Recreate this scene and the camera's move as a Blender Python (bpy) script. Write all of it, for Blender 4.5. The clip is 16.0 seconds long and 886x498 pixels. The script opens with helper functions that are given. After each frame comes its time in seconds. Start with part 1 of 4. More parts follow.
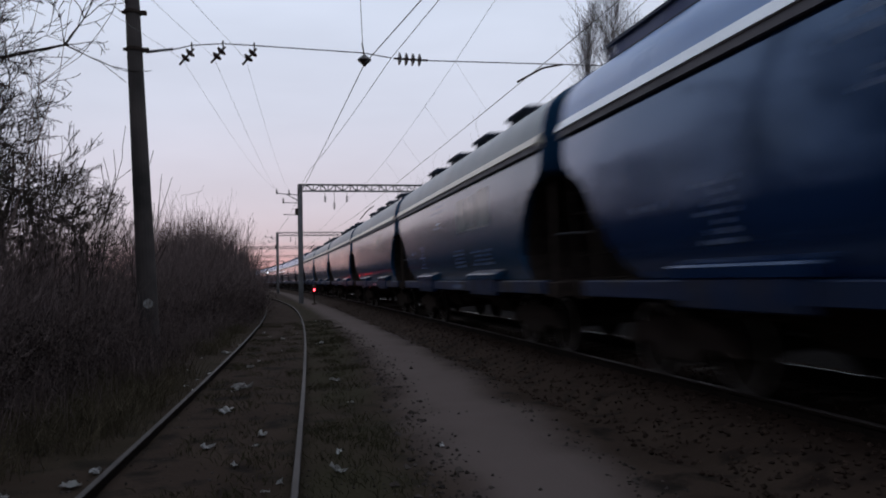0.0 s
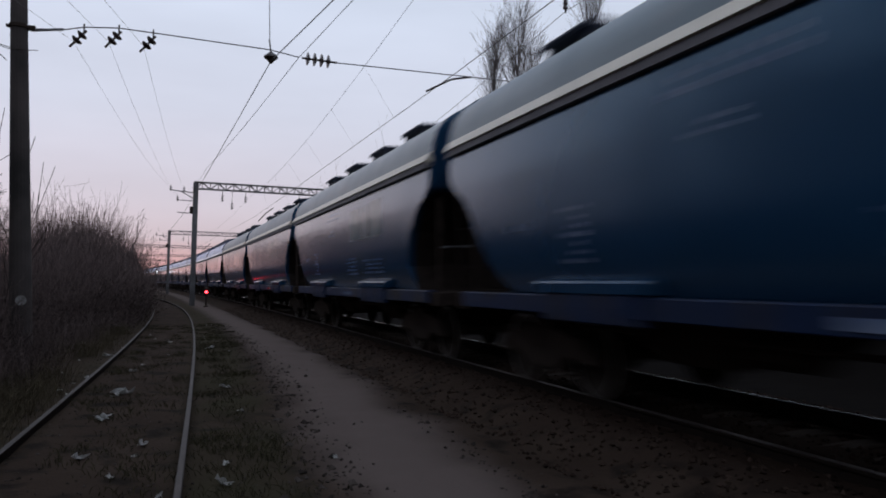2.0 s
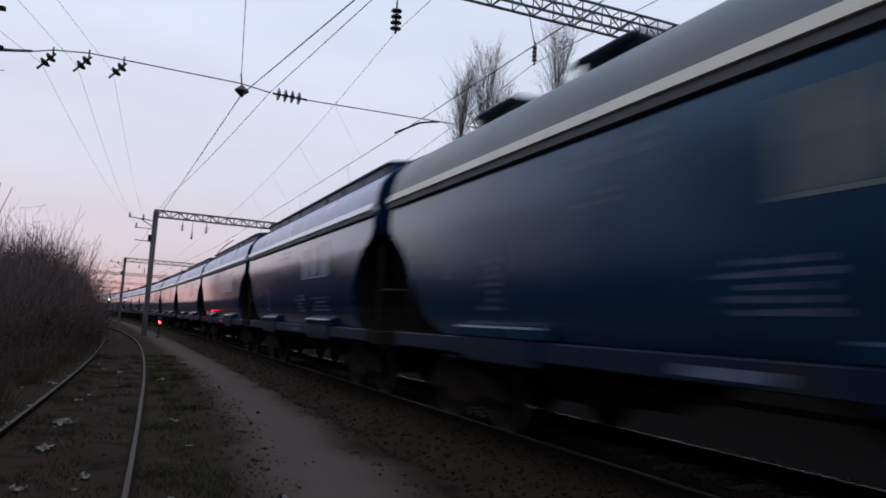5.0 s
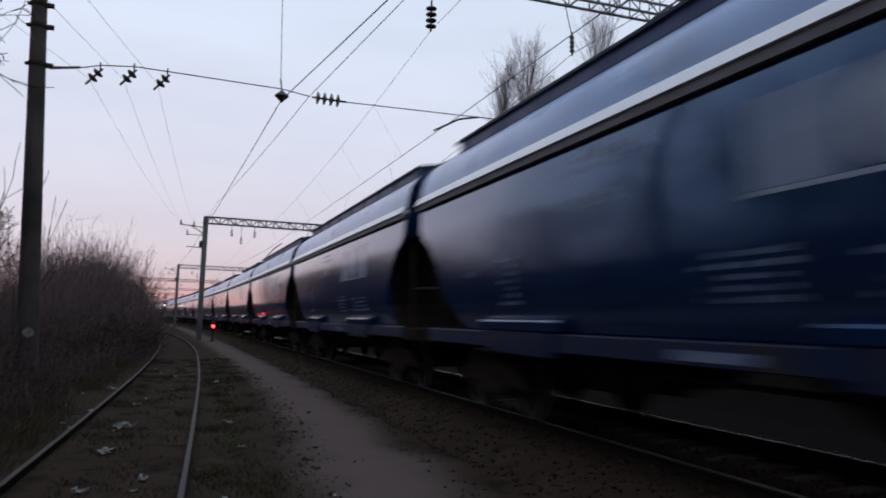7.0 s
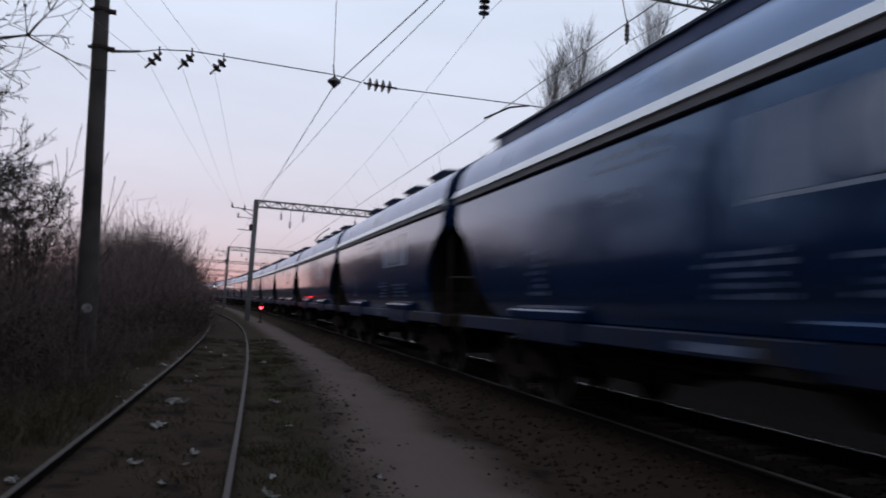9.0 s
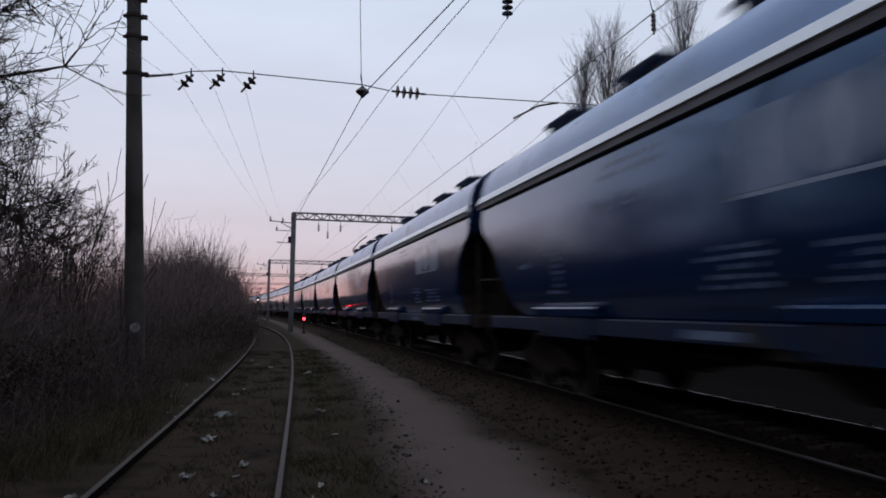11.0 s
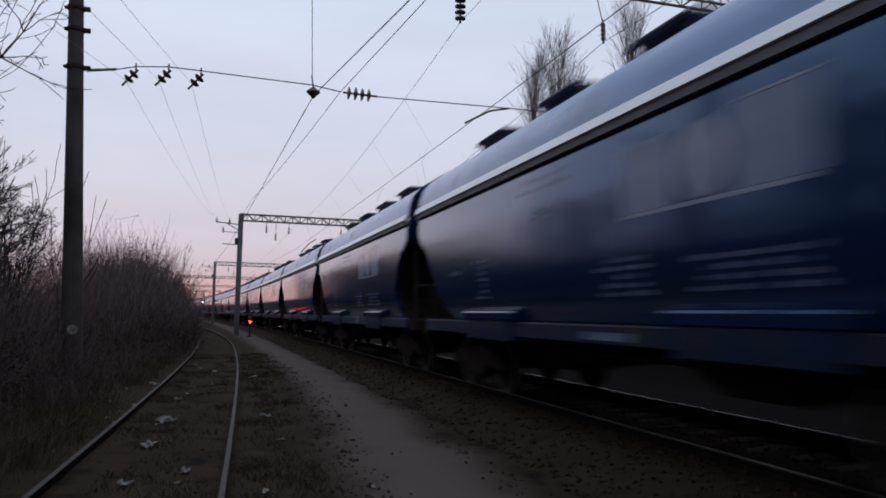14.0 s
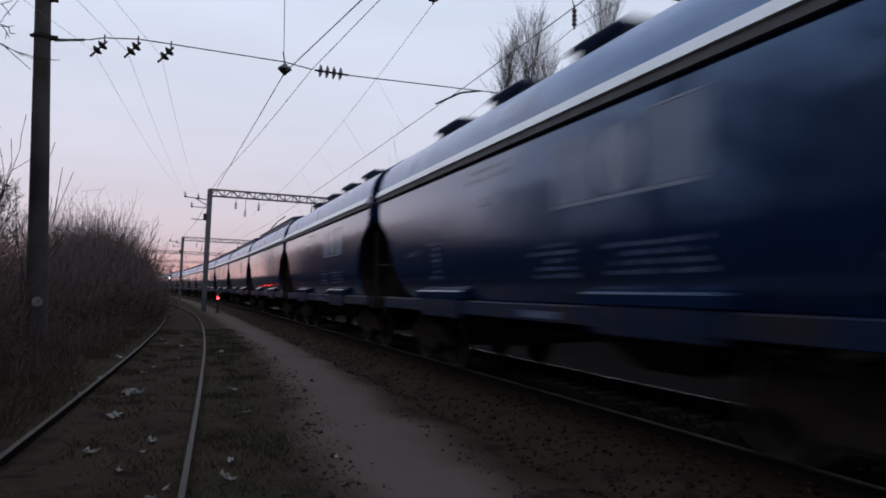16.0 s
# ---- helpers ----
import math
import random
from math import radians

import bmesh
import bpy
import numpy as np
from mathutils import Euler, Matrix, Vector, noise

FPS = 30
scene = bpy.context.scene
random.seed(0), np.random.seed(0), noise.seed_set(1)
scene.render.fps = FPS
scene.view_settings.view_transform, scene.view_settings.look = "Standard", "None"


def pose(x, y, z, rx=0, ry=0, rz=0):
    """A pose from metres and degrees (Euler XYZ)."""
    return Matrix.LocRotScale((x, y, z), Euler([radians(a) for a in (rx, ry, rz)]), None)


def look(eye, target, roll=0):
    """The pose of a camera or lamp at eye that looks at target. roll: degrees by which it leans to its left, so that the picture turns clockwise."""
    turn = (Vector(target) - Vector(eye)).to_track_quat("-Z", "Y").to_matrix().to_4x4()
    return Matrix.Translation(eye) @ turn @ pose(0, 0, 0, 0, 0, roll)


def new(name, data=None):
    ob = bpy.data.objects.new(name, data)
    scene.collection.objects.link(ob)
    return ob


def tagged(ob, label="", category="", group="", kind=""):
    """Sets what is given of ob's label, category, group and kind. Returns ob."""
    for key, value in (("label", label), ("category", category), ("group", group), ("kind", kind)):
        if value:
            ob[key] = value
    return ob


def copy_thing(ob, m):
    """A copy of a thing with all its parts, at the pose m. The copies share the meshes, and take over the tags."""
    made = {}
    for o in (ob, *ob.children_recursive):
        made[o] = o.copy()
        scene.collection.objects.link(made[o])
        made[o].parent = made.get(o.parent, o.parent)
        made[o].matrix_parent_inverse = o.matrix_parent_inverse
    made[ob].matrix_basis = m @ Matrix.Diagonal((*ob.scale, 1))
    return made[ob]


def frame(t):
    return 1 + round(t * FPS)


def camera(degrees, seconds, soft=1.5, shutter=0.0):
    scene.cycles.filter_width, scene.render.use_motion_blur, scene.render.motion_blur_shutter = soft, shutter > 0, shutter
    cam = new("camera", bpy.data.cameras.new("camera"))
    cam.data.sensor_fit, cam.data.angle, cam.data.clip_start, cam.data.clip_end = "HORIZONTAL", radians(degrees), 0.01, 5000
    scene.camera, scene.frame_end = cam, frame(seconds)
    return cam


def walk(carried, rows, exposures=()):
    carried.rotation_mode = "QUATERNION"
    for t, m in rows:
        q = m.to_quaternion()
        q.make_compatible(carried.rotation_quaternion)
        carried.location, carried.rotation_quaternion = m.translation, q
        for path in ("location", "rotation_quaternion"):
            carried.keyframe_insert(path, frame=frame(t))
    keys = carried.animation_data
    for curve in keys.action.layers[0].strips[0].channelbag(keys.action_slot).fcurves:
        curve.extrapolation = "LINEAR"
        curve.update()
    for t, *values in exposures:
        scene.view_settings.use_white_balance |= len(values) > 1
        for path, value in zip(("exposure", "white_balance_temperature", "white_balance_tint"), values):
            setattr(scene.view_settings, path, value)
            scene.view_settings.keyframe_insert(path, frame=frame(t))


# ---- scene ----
cam = camera(61.76, 16.0, soft=1.8, shutter=1.0)
CAMERA_ROWS = [
    (0, pose(-0.017, -0.051, 1.546, 92.25, 1.17, -12.12)),
    (0.5, pose(-0.012, -0.018, 1.543, 91.85, 0.06, -12.38)),
    (0.9, pose(-0.031, 0.032, 1.547, 93.65, -0.52, -15.04)),
    (1, pose(0.013, 0.026, 1.565, 94.25, -0.06, -16.74)),
    (1.1, pose(0.003, 0.016, 1.566, 94.15, 0.11, -17.47)),
    (1.5, pose(0.016, 0.050, 1.558, 94.33, -0.15, -19.09)),
    (2, pose(-0.017, 0.084, 1.546, 92.88, -0.96, -19.94)),
    (2.5, pose(0.004, 0.025, 1.539, 94.32, -1.11, -19.74)),
    (3, pose(-0.010, 0.026, 1.545, 95.35, -2.61, -17.80)),
    (3.2, pose(-0.021, 0.050, 1.543, 95.13, -3.33, -19.03)),
    (5.3, pose(-0.045, 0.028, 1.554, 96.24, -3.42, -23.26)),
    (5.5, pose(-0.025, 0.057, 1.555, 95.47, -3.62, -23.29)),
    (6, pose(-0.001, 0.018, 1.559, 95.47, -1.30, -20.84)),
    (6.5, pose(0.014, 0.027, 1.561, 96.28, -2.00, -20.55)),
    (7, pose(0.010, 0.003, 1.553, 95.74, -1.72, -19.36)),
    (7.5, pose(-0.005, -0.012, 1.555, 95.58, -2.12, -18.36)),
    (8, pose(-0.009, 0.022, 1.542, 94.31, -2.89, -18.06)),
    (8.5, pose(-0.017, 0.026, 1.539, 94.75, -4.35, -17.86)),
    (9, pose(-0.029, 0.011, 1.543, 94.68, -3.48, -16.00)),
    (11.5, pose(0.010, -0.030, 1.557, 95.20, -0.61, -12.72)),
    (12, pose(0.019, -0.019, 1.563, 95.97, -1.43, -12.81)),
    (12.5, pose(0.034, 0.035, 1.549, 95.29, -0.77, -16.75)),
    (13, pose(0.023, 0.031, 1.549, 94.97, -0.57, -16.17)),
    (13.5, pose(0.015, 0.013, 1.553, 95.31, -0.45, -16.55)),
    (14, pose(0.002, 0.010, 1.540, 95.16, -0.99, -16.75)),
    (14.5, pose(0.011, 0.048, 1.557, 94.79, -1.28, -16.84)),
    (15, pose(0.029, -0.023, 1.534, 93.54, -0.78, -15.88)),
    (15.4, pose(0.005, -0.064, 1.530, 94.90, -2.22, -15.45)),
    (15.5, pose(0.017, -0.070, 1.538, 94.72, -2.05, -16.08)),
    (15.6, pose(0.017, -0.077, 1.545, 94.15, -2.05, -17.72)),
    (16, pose(-0.001, -0.201, 1.515, 93.70, -2.00, -19.08)),
]
walk(cam, CAMERA_ROWS, exposures=[(0.0, 0.0), (2.2, 0.0), (3.0, 0.11), (5.3, 0.11), (9.2, 0.11), (11.3, 0.0), (15.0, 0.0), (16.0, 0.05)])

# ---- world and light: dusk under thin cloud, a rose glow ahead along the line ----
world = bpy.data.worlds.new("dusk_sky")
scene.world = world
world.use_nodes = True
wn, wl = world.node_tree.nodes, world.node_tree.links
wn.clear()


def wnode(kind, **props):
    n = wn.new(kind)
    for k, v in props.items():
        n.inputs[k].default_value = v
    return n


w_out = wn.new("ShaderNodeOutputWorld")
w_bg = wnode("ShaderNodeBackground", Strength=1.0)
w_tc = wn.new("ShaderNodeTexCoord")
w_sep = wn.new("ShaderNodeSeparateXYZ")
wl.new(w_tc.outputs["Generated"], w_sep.inputs[0])
w_ramp = wn.new("ShaderNodeValToRGB")
ramp = w_ramp.color_ramp
ramp.elements[0].position, ramp.elements[0].color = 0.0, (0.46, 0.46, 0.56, 1)
ramp.elements[1].position, ramp.elements[1].color = 1.0, (0.62, 0.72, 0.91, 1)
for pos, col in ((0.10, (0.56, 0.60, 0.72, 1)), (0.22, (0.64, 0.68, 0.81, 1)), (0.42, (0.65, 0.73, 0.89, 1))):
    e = ramp.elements.new(pos)
    e.color = col
wl.new(w_sep.outputs["Z"], w_ramp.inputs["Fac"])
w_rose = wn.new("ShaderNodeValToRGB")
rose = w_rose.color_ramp
rose.elements[0].position, rose.elements[0].color = 0.0, (0.52, 0.41, 0.45, 1)
rose.elements[1].position, rose.elements[1].color = 1.0, (0.62, 0.72, 0.91, 1)
for pos, col in ((0.04, (0.60, 0.50, 0.55, 1)), (0.10, (0.645, 0.60, 0.685, 1)), (0.22, (0.66, 0.69, 0.82, 1)), (0.42, (0.65, 0.73, 0.89, 1))):
    e = rose.elements.new(pos)
    e.color = col
wl.new(w_sep.outputs["Z"], w_rose.inputs["Fac"])
w_wide = wn.new("ShaderNodeMapRange")
for k, v in zip(("From Min", "From Max", "To Min", "To Max"), (0.80, 0.985, 0.0, 1.0)):
    w_wide.inputs[k].default_value = v
w_base = wn.new("ShaderNodeMix")
w_base.data_type = "RGBA"
wl.new(w_wide.outputs[0], w_base.inputs["Factor"])
wl.new(w_ramp.outputs["Color"], w_base.inputs["A"])
wl.new(w_rose.outputs["Color"], w_base.inputs["B"])
# the glow low over the vanishing track
w_dot = wn.new("ShaderNodeVectorMath")
w_dot.operation = "DOT_PRODUCT"
w_dot.inputs[1].default_value = (-0.06, 0.998, 0.02)
wl.new(w_tc.outputs["Generated"], w_dot.inputs[0])
w_az = wn.new("ShaderNodeMapRange")
for k, v in zip(("From Min", "From Max", "To Min", "To Max"), (0.975, 0.999, 0.0, 1.0)):
    w_az.inputs[k].default_value = v
wl.new(w_dot.outputs["Value"], w_az.inputs["Value"])
wl.new(w_dot.outputs["Value"], w_wide.inputs["Value"])
w_el = wn.new("ShaderNodeMapRange")
for k, v in zip(("From Min", "From Max", "To Min", "To Max"), (0.0, 0.055, 1.0, 0.0)):
    w_el.inputs[k].default_value = v
wl.new(w_sep.outputs["Z"], w_el.inputs["Value"])
w_mul = wn.new("ShaderNodeMath")
w_mul.operation = "MULTIPLY"
wl.new(w_az.outputs[0], w_mul.inputs[0])
wl.new(w_el.outputs[0], w_mul.inputs[1])
w_glow = wn.new("ShaderNodeMix")
w_glow.data_type = "RGBA"
wl.new(w_mul.outputs[0], w_glow.inputs["Factor"])
wl.new(w_base.outputs["Result"], w_glow.inputs["A"])
w_glow.inputs["B"].default_value = (0.72, 0.34, 0.33, 1)
# soft cloud streaks
w_map = wn.new("ShaderNodeMapping")
w_map.inputs["Scale"].default_value = (1.2, 1.2, 5.0)
wl.new(w_tc.outputs["Generated"], w_map.inputs["Vector"])
w_noise = wnode("ShaderNodeTexNoise", Scale=1.6, Detail=4.0, Roughness=0.55)
wl.new(w_map.outputs[0], w_noise.inputs["Vector"])
w_cl = wn.new("ShaderNodeMapRange")
for k, v in zip(("From Min", "From Max", "To Min", "To Max"), (0.3, 0.7, 0.93, 1.06)):
    w_cl.inputs[k].default_value = v
wl.new(w_noise.outputs["Fac"], w_cl.inputs["Value"])
w_cmul = wn.new("ShaderNodeVectorMath")
w_cmul.operation = "SCALE"
wl.new(w_glow.outputs["Result"], w_cmul.inputs[0])
wl.new(w_cl.outputs[0], w_cmul.inputs["Scale"])
# the last clear-sky light of the sun just under the horizon ahead
w_sky = wn.new("ShaderNodeTexSky")
w_sky.sky_type, w_sky.sun_disc = "NISHITA", False
w_sky.sun_elevation, w_sky.sun_rotation = radians(1.0), radians(-4)
w_add = wn.new("ShaderNodeMix")
w_add.data_type, w_add.blend_type = "RGBA", "ADD"
w_add.inputs["Factor"].default_value = 0.002
wl.new(w_cmul.outputs[0], w_add.inputs["A"])
wl.new(w_sky.outputs["Color"], w_add.inputs["B"])
wl.new(w_add.outputs["Result"], w_bg.inputs["Color"])
wl.new(w_bg.outputs[0], w_out.inputs["Surface"])

sun_data = bpy.data.lights.new("sun", "SUN")
sun_data.energy, sun_data.angle, sun_data.color = 0.12, radians(40), (1.0, 0.78, 0.74)
sun = new("sun", sun_data)
sun.matrix_world = look((0, 0, 40), (2.8, -40, 33))


# ---- materials ----
def material(name, base, second=None, scale=3.0, rough=0.6, metal=0.0, bump=0.0, bump_scale=30.0, rough_var=0.0, third=None, third_scale=0.6, third_at=0.55, coat=0.0, spec=0.5, island=0.0, piece=0.0):
    m = bpy.data.materials.new(name)
    m.use_nodes = True
    nt = m.node_tree
    nodes, links = nt.nodes, nt.links
    b = nodes["Principled BSDF"]
    b.inputs["Roughness"].default_value, b.inputs["Metallic"].default_value = rough, metal
    b.inputs["Specular IOR Level"].default_value = spec
    b.inputs["Coat Weight"].default_value = coat
    b.inputs["Coat Roughness"].default_value = 0.12
    b.inputs["Base Color"].default_value = (*base, 1)
    tc = nodes.new("ShaderNodeTexCoord")

    def noise_at(s, detail=5.0):
        n = nodes.new("ShaderNodeTexNoise")
        n.inputs["Scale"].default_value, n.inputs["Detail"].default_value = s, detail
        links.new(tc.outputs["Object"], n.inputs["Vector"])
        return n

    col = None
    if second:
        n = noise_at(scale)
        r = nodes.new("ShaderNodeMapRange")
        r.inputs["From Min"].default_value, r.inputs["From Max"].default_value = 0.34, 0.66
        links.new(n.outputs["Fac"], r.inputs["Value"])
        mx = nodes.new("ShaderNodeMix")
        mx.data_type = "RGBA"
        mx.inputs["A"].default_value, mx.inputs["B"].default_value = (*base, 1), (*second, 1)
        links.new(r.outputs[0], mx.inputs["Factor"])
        col = mx.outputs["Result"]
        if third:
            n2 = noise_at(third_scale, 8.0)
            r2 = nodes.new("ShaderNodeMapRange")
            r2.inputs["From Min"].default_value, r2.inputs["From Max"].default_value = third_at, third_at + 0.14
            links.new(n2.outputs["Fac"], r2.inputs["Value"])
            mx2 = nodes.new("ShaderNodeMix")
            mx2.data_type = "RGBA"
            links.new(col, mx2.inputs["A"])
            mx2.inputs["B"].default_value = (*third, 1)
            links.new(r2.outputs[0], mx2.inputs["Factor"])
            col = mx2.outputs["Result"]
    if island or piece:
        hs = nodes.new("ShaderNodeHueSaturation")
        if col:
            links.new(col, hs.inputs["Color"])
        else:
            hs.inputs["Color"].default_value = (*base, 1)
        rnd = nodes.new("ShaderNodeNewGeometry").outputs["Random Per Island"] if island else nodes.new("ShaderNodeObjectInfo").outputs["Random"]
        amount = island or piece
        rr = nodes.new("ShaderNodeMapRange")
        rr.inputs["To Min"].default_value, rr.inputs["To Max"].default_value = 1 - amount, 1 + amount
        links.new(rnd, rr.inputs["Value"])
        links.new(rr.outputs[0], hs.inputs["Value"])
        col = hs.outputs["Color"]
    if col:
        links.new(col, b.inputs["Base Color"])
    if rough_var:
        n3 = noise_at(scale * 0.7)
        r3 = nodes.new("ShaderNodeMapRange")
        r3.inputs["To Min"].default_value, r3.inputs["To Max"].default_value = max(0.02, rough - rough_var), rough + rough_var
        links.new(n3.outputs["Fac"], r3.inputs["Value"])
        links.new(r3.outputs[0], b.inputs["Roughness"])
    if bump:
        n4 = noise_at(bump_scale, 6.0)
        bp = nodes.new("ShaderNodeBump")
        bp.inputs["Strength"].default_value, bp.inputs["Distance"].default_value = bump, 0.02
        links.new(n4.outputs["Fac"], bp.inputs["Height"])
        links.new(bp.outputs[0], b.inputs["Normal"])
    return m


def glowing(name, colour, strength):
    m = bpy.data.materials.new(name)
    m.use_nodes = True
    b = m.node_tree.nodes["Principled BSDF"]
    b.inputs["Base Color"].default_value = (*colour, 1)
    b.inputs["Emission Color"].default_value = (*colour, 1)
    b.inputs["Emission Strength"].default_value = strength
    return m


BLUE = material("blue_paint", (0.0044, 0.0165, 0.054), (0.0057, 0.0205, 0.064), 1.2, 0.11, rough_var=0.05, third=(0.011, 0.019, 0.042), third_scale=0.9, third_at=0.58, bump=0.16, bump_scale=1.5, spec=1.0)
BLUE.node_tree.nodes["Principled BSDF"].inputs["Specular Tint"].default_value = (0.36, 0.60, 1.0, 1)
BLUE.node_tree.nodes["Principled BSDF"].inputs["IOR"].default_value = 1.62
TEAL = material("faded_teal_paint", (0.0080, 0.033, 0.074), (0.0096, 0.037, 0.082), 1.2, 0.20, rough_var=0.06, third=(0.015, 0.034, 0.054), third_scale=0.8, third_at=0.58, bump=0.16, bump_scale=1.5, spec=0.55)
TEAL.node_tree.nodes["Principled BSDF"].inputs["Specular Tint"].default_value = (0.42, 0.72, 1.0, 1)
TEAL.node_tree.nodes["Principled BSDF"].inputs["IOR"].default_value = 1.62
# roof colours are set far paler than the sides below them
ROOF_BLUE = material("pale_blue_roof_paint", (0.13, 0.225, 0.43), (0.165, 0.265, 0.47), 2.0, 0.30, rough_var=0.1, third=(0.13, 0.16, 0.22), third_scale=1.1, third_at=0.58)
ROOF_TEAL = material("pale_grey_roof_paint", (0.085, 0.12, 0.145), (0.11, 0.145, 0.165), 2.0, 0.42, rough_var=0.1, third=(0.15, 0.155, 0.16), third_scale=1.1, third_at=0.56)
TRIM_WHITE = material("white_trim_paint", (0.84, 0.85, 0.87), (0.76, 0.77, 0.79), 4.0, 0.4, third=(0.50, 0.48, 0.46), third_scale=1.5, third_at=0.62)
TRIM_BEIGE = material("yellowed_trim_paint", (0.66, 0.59, 0.49), (0.56, 0.50, 0.42), 4.0, 0.5, third=(0.34, 0.30, 0.25), third_scale=1.5, third_at=0.6)
MARKING = material("faded_white_marking", (0.19, 0.22, 0.29), (0.06, 0.09, 0.17), 7.0, 0.13, spec=0.22)
SILL = material("grimy_sill_paint", (0.0065, 0.017, 0.052), (0.010, 0.019, 0.046), 2.0, 0.5, rough_var=0.1, third=(0.024, 0.022, 0.024), third_scale=1.4, third_at=0.50, bump=0.15, bump_scale=9.0, spec=0.12)
PANEL = material("pale_logo_paint", (0.22, 0.26, 0.35), (0.15, 0.19, 0.28), 2.5, 0.13, spec=0.22)
TEAL_PANEL = material("worn_logo_paint", (0.15, 0.18, 0.19), (0.09, 0.125, 0.145), 2.5, 0.14, spec=0.22)
DISC_PAINT = material("white_logo_paint", (0.28, 0.31, 0.39), (0.21, 0.245, 0.32), 4.0, 0.13, spec=0.22)
TEAL_DISC = material("worn_white_logo_paint", (0.20, 0.22, 0.23), (0.12, 0.15, 0.17), 4.0, 0.14, spec=0.22)
BAND_GREY = material("dark_band_grey", (0.16, 0.15, 0.16), (0.10, 0.094, 0.105), 5.0, 0.6, spec=0.1)
COAMING = material("dusty_hatch_paint", (0.020, 0.040, 0.115), (0.030, 0.052, 0.135), 2.0, 0.45, third=(0.055, 0.065, 0.10), third_scale=1.2, third_at=0.58, bump=0.1, bump_scale=5.0, spec=0.3)
HATCH = material("dark_hatch_metal", (0.022, 0.03, 0.055), (0.035, 0.04, 0.055), 5.0, 0.6, spec=0.15)
# steel of the running gear, also the painted shade at the wagon ends
BLACK = material("oily_steel_and_shade_black", (0.026, 0.020, 0.0175), (0.038, 0.029, 0.025), 6.0, 0.75, bump=0.2, spec=0.0)
WHEEL = material("worn_wheel_steel", (0.026, 0.021, 0.018), (0.040, 0.034, 0.030), 8.0, 0.7, spec=0.0)
TREAD = material("bright_wheel_rim", (0.45, 0.45, 0.46), (0.35, 0.34, 0.34), 12.0, 0.3, metal=1.0)
RAILTOP = material("polished_rail_head", (0.62, 0.62, 0.64), (0.5, 0.5, 0.52), 9.0, 0.22, metal=1.0)
RAILWORN = material("worn_rail_head", (0.17, 0.15, 0.14), (0.07, 0.058, 0.052), 2.2, 0.42, metal=0.7, rough_var=0.12)
RAILOLD = material("dull_rail_head", (0.036, 0.0255, 0.021), (0.024, 0.0175, 0.0145), 6.0, 0.75, metal=0.0, rough_var=0.1)
RUST = material("rusty_rail_steel", (0.017, 0.012, 0.010), (0.011, 0.008, 0.007), 10.0, 0.85, bump=0.3, spec=0.02)
CONCRETE = material("weathered_concrete", (0.060, 0.050, 0.047), (0.042, 0.036, 0.034), 2.5, 0.85, bump=0.3, bump_scale=25, third=(0.026, 0.023, 0.022), third_scale=0.8, third_at=0.52, spec=0.15)
SLEEPER = material("dirty_concrete_sleeper", (0.060, 0.048, 0.040), (0.032, 0.025, 0.021), 3.0, 0.9, bump=0.3, piece=0.3, spec=0.02)
GALV = material("grey_mast_steel", (0.10, 0.10, 0.105), (0.06, 0.055, 0.055), 3.0, 0.6, metal=0.3)
WIRE = material("dark_wire", (0.06, 0.056, 0.06), None, rough=0.5, metal=0.4)
CERAMIC = material("brown_glazed_insulator", (0.03, 0.02, 0.018), (0.045, 0.03, 0.026), 8.0, 0.25)
BARK = material("dark_bark", (0.034, 0.027, 0.023), (0.022, 0.018, 0.016), 4.0, 0.9, island=0.3, spec=0.02)
TWIG = material("bare_twig", (0.118, 0.088, 0.082), (0.082, 0.062, 0.058), 3.0, 0.9, island=0.4, spec=0.02)
POPLAR = material("grey_poplar_twig", (0.13, 0.115, 0.112), (0.09, 0.08, 0.078), 3.0, 0.9, island=0.3, spec=0.02)
STONE = material("brown_ballast", (0.040, 0.027, 0.0205), (0.027, 0.018, 0.0138), 4.0, 0.9, island=0.5, spec=0.02)
OILSTONE = material("oil_dark_ballast", (0.034, 0.0225, 0.0175), (0.022, 0.0148, 0.0118), 4.0, 0.9, island=0.5, spec=0.02)
PEBBLE = material("grey_pebble", (0.056, 0.046, 0.040), (0.036, 0.029, 0.025), 4.0, 0.9, island=0.5, spec=0.02)
DRYGRASS = material("dry_grass", (0.078, 0.062, 0.040), (0.050, 0.041, 0.027), 2.0, 0.9, island=0.4, spec=0.02)
GREENGRASS = material("winter_grass", (0.034, 0.032, 0.017), (0.040, 0.034, 0.020), 2.0, 0.9, island=0.4, spec=0.02)
DEADLEAF = material("dead_leaf", (0.064, 0.047, 0.042), (0.043, 0.032, 0.029), 2.0, 0.9, island=0.4, spec=0.02)
PAPER = material("dirty_white_paper", (0.46, 0.45, 0.43), (0.32, 0.31, 0.29), 9.0, 0.85)
RED = glowing("red_signal_lens", (1.0, 0.02, 0.03), 24.0)
WHITELAMP = glowing("white_signal_lens", (0.9, 0.95, 1.0), 2.0)
DISC = material("white_enamel_disc", (0.24, 0.235, 0.225), (0.15, 0.146, 0.14), 12.0, 0.5)


# ---- the lie of the line ----
RADIUS = 1900.0
TRACK_X, TRACK_Z, CANT = 5.65, 0.29, 3.4


def bend(y):
    """How far the line has swung to the left, y metres ahead."""
    if y > 260:
        return -(260 ** 2) / (2 * RADIUS) - (y - 260) * 260 / RADIUS
    return -y * y / (2 * RADIUS)


def smooth(a, b, v):
    k = min(1.0, max(0.0, (v - a) / (b - a)))
    return k * k * (3 - 2 * k)


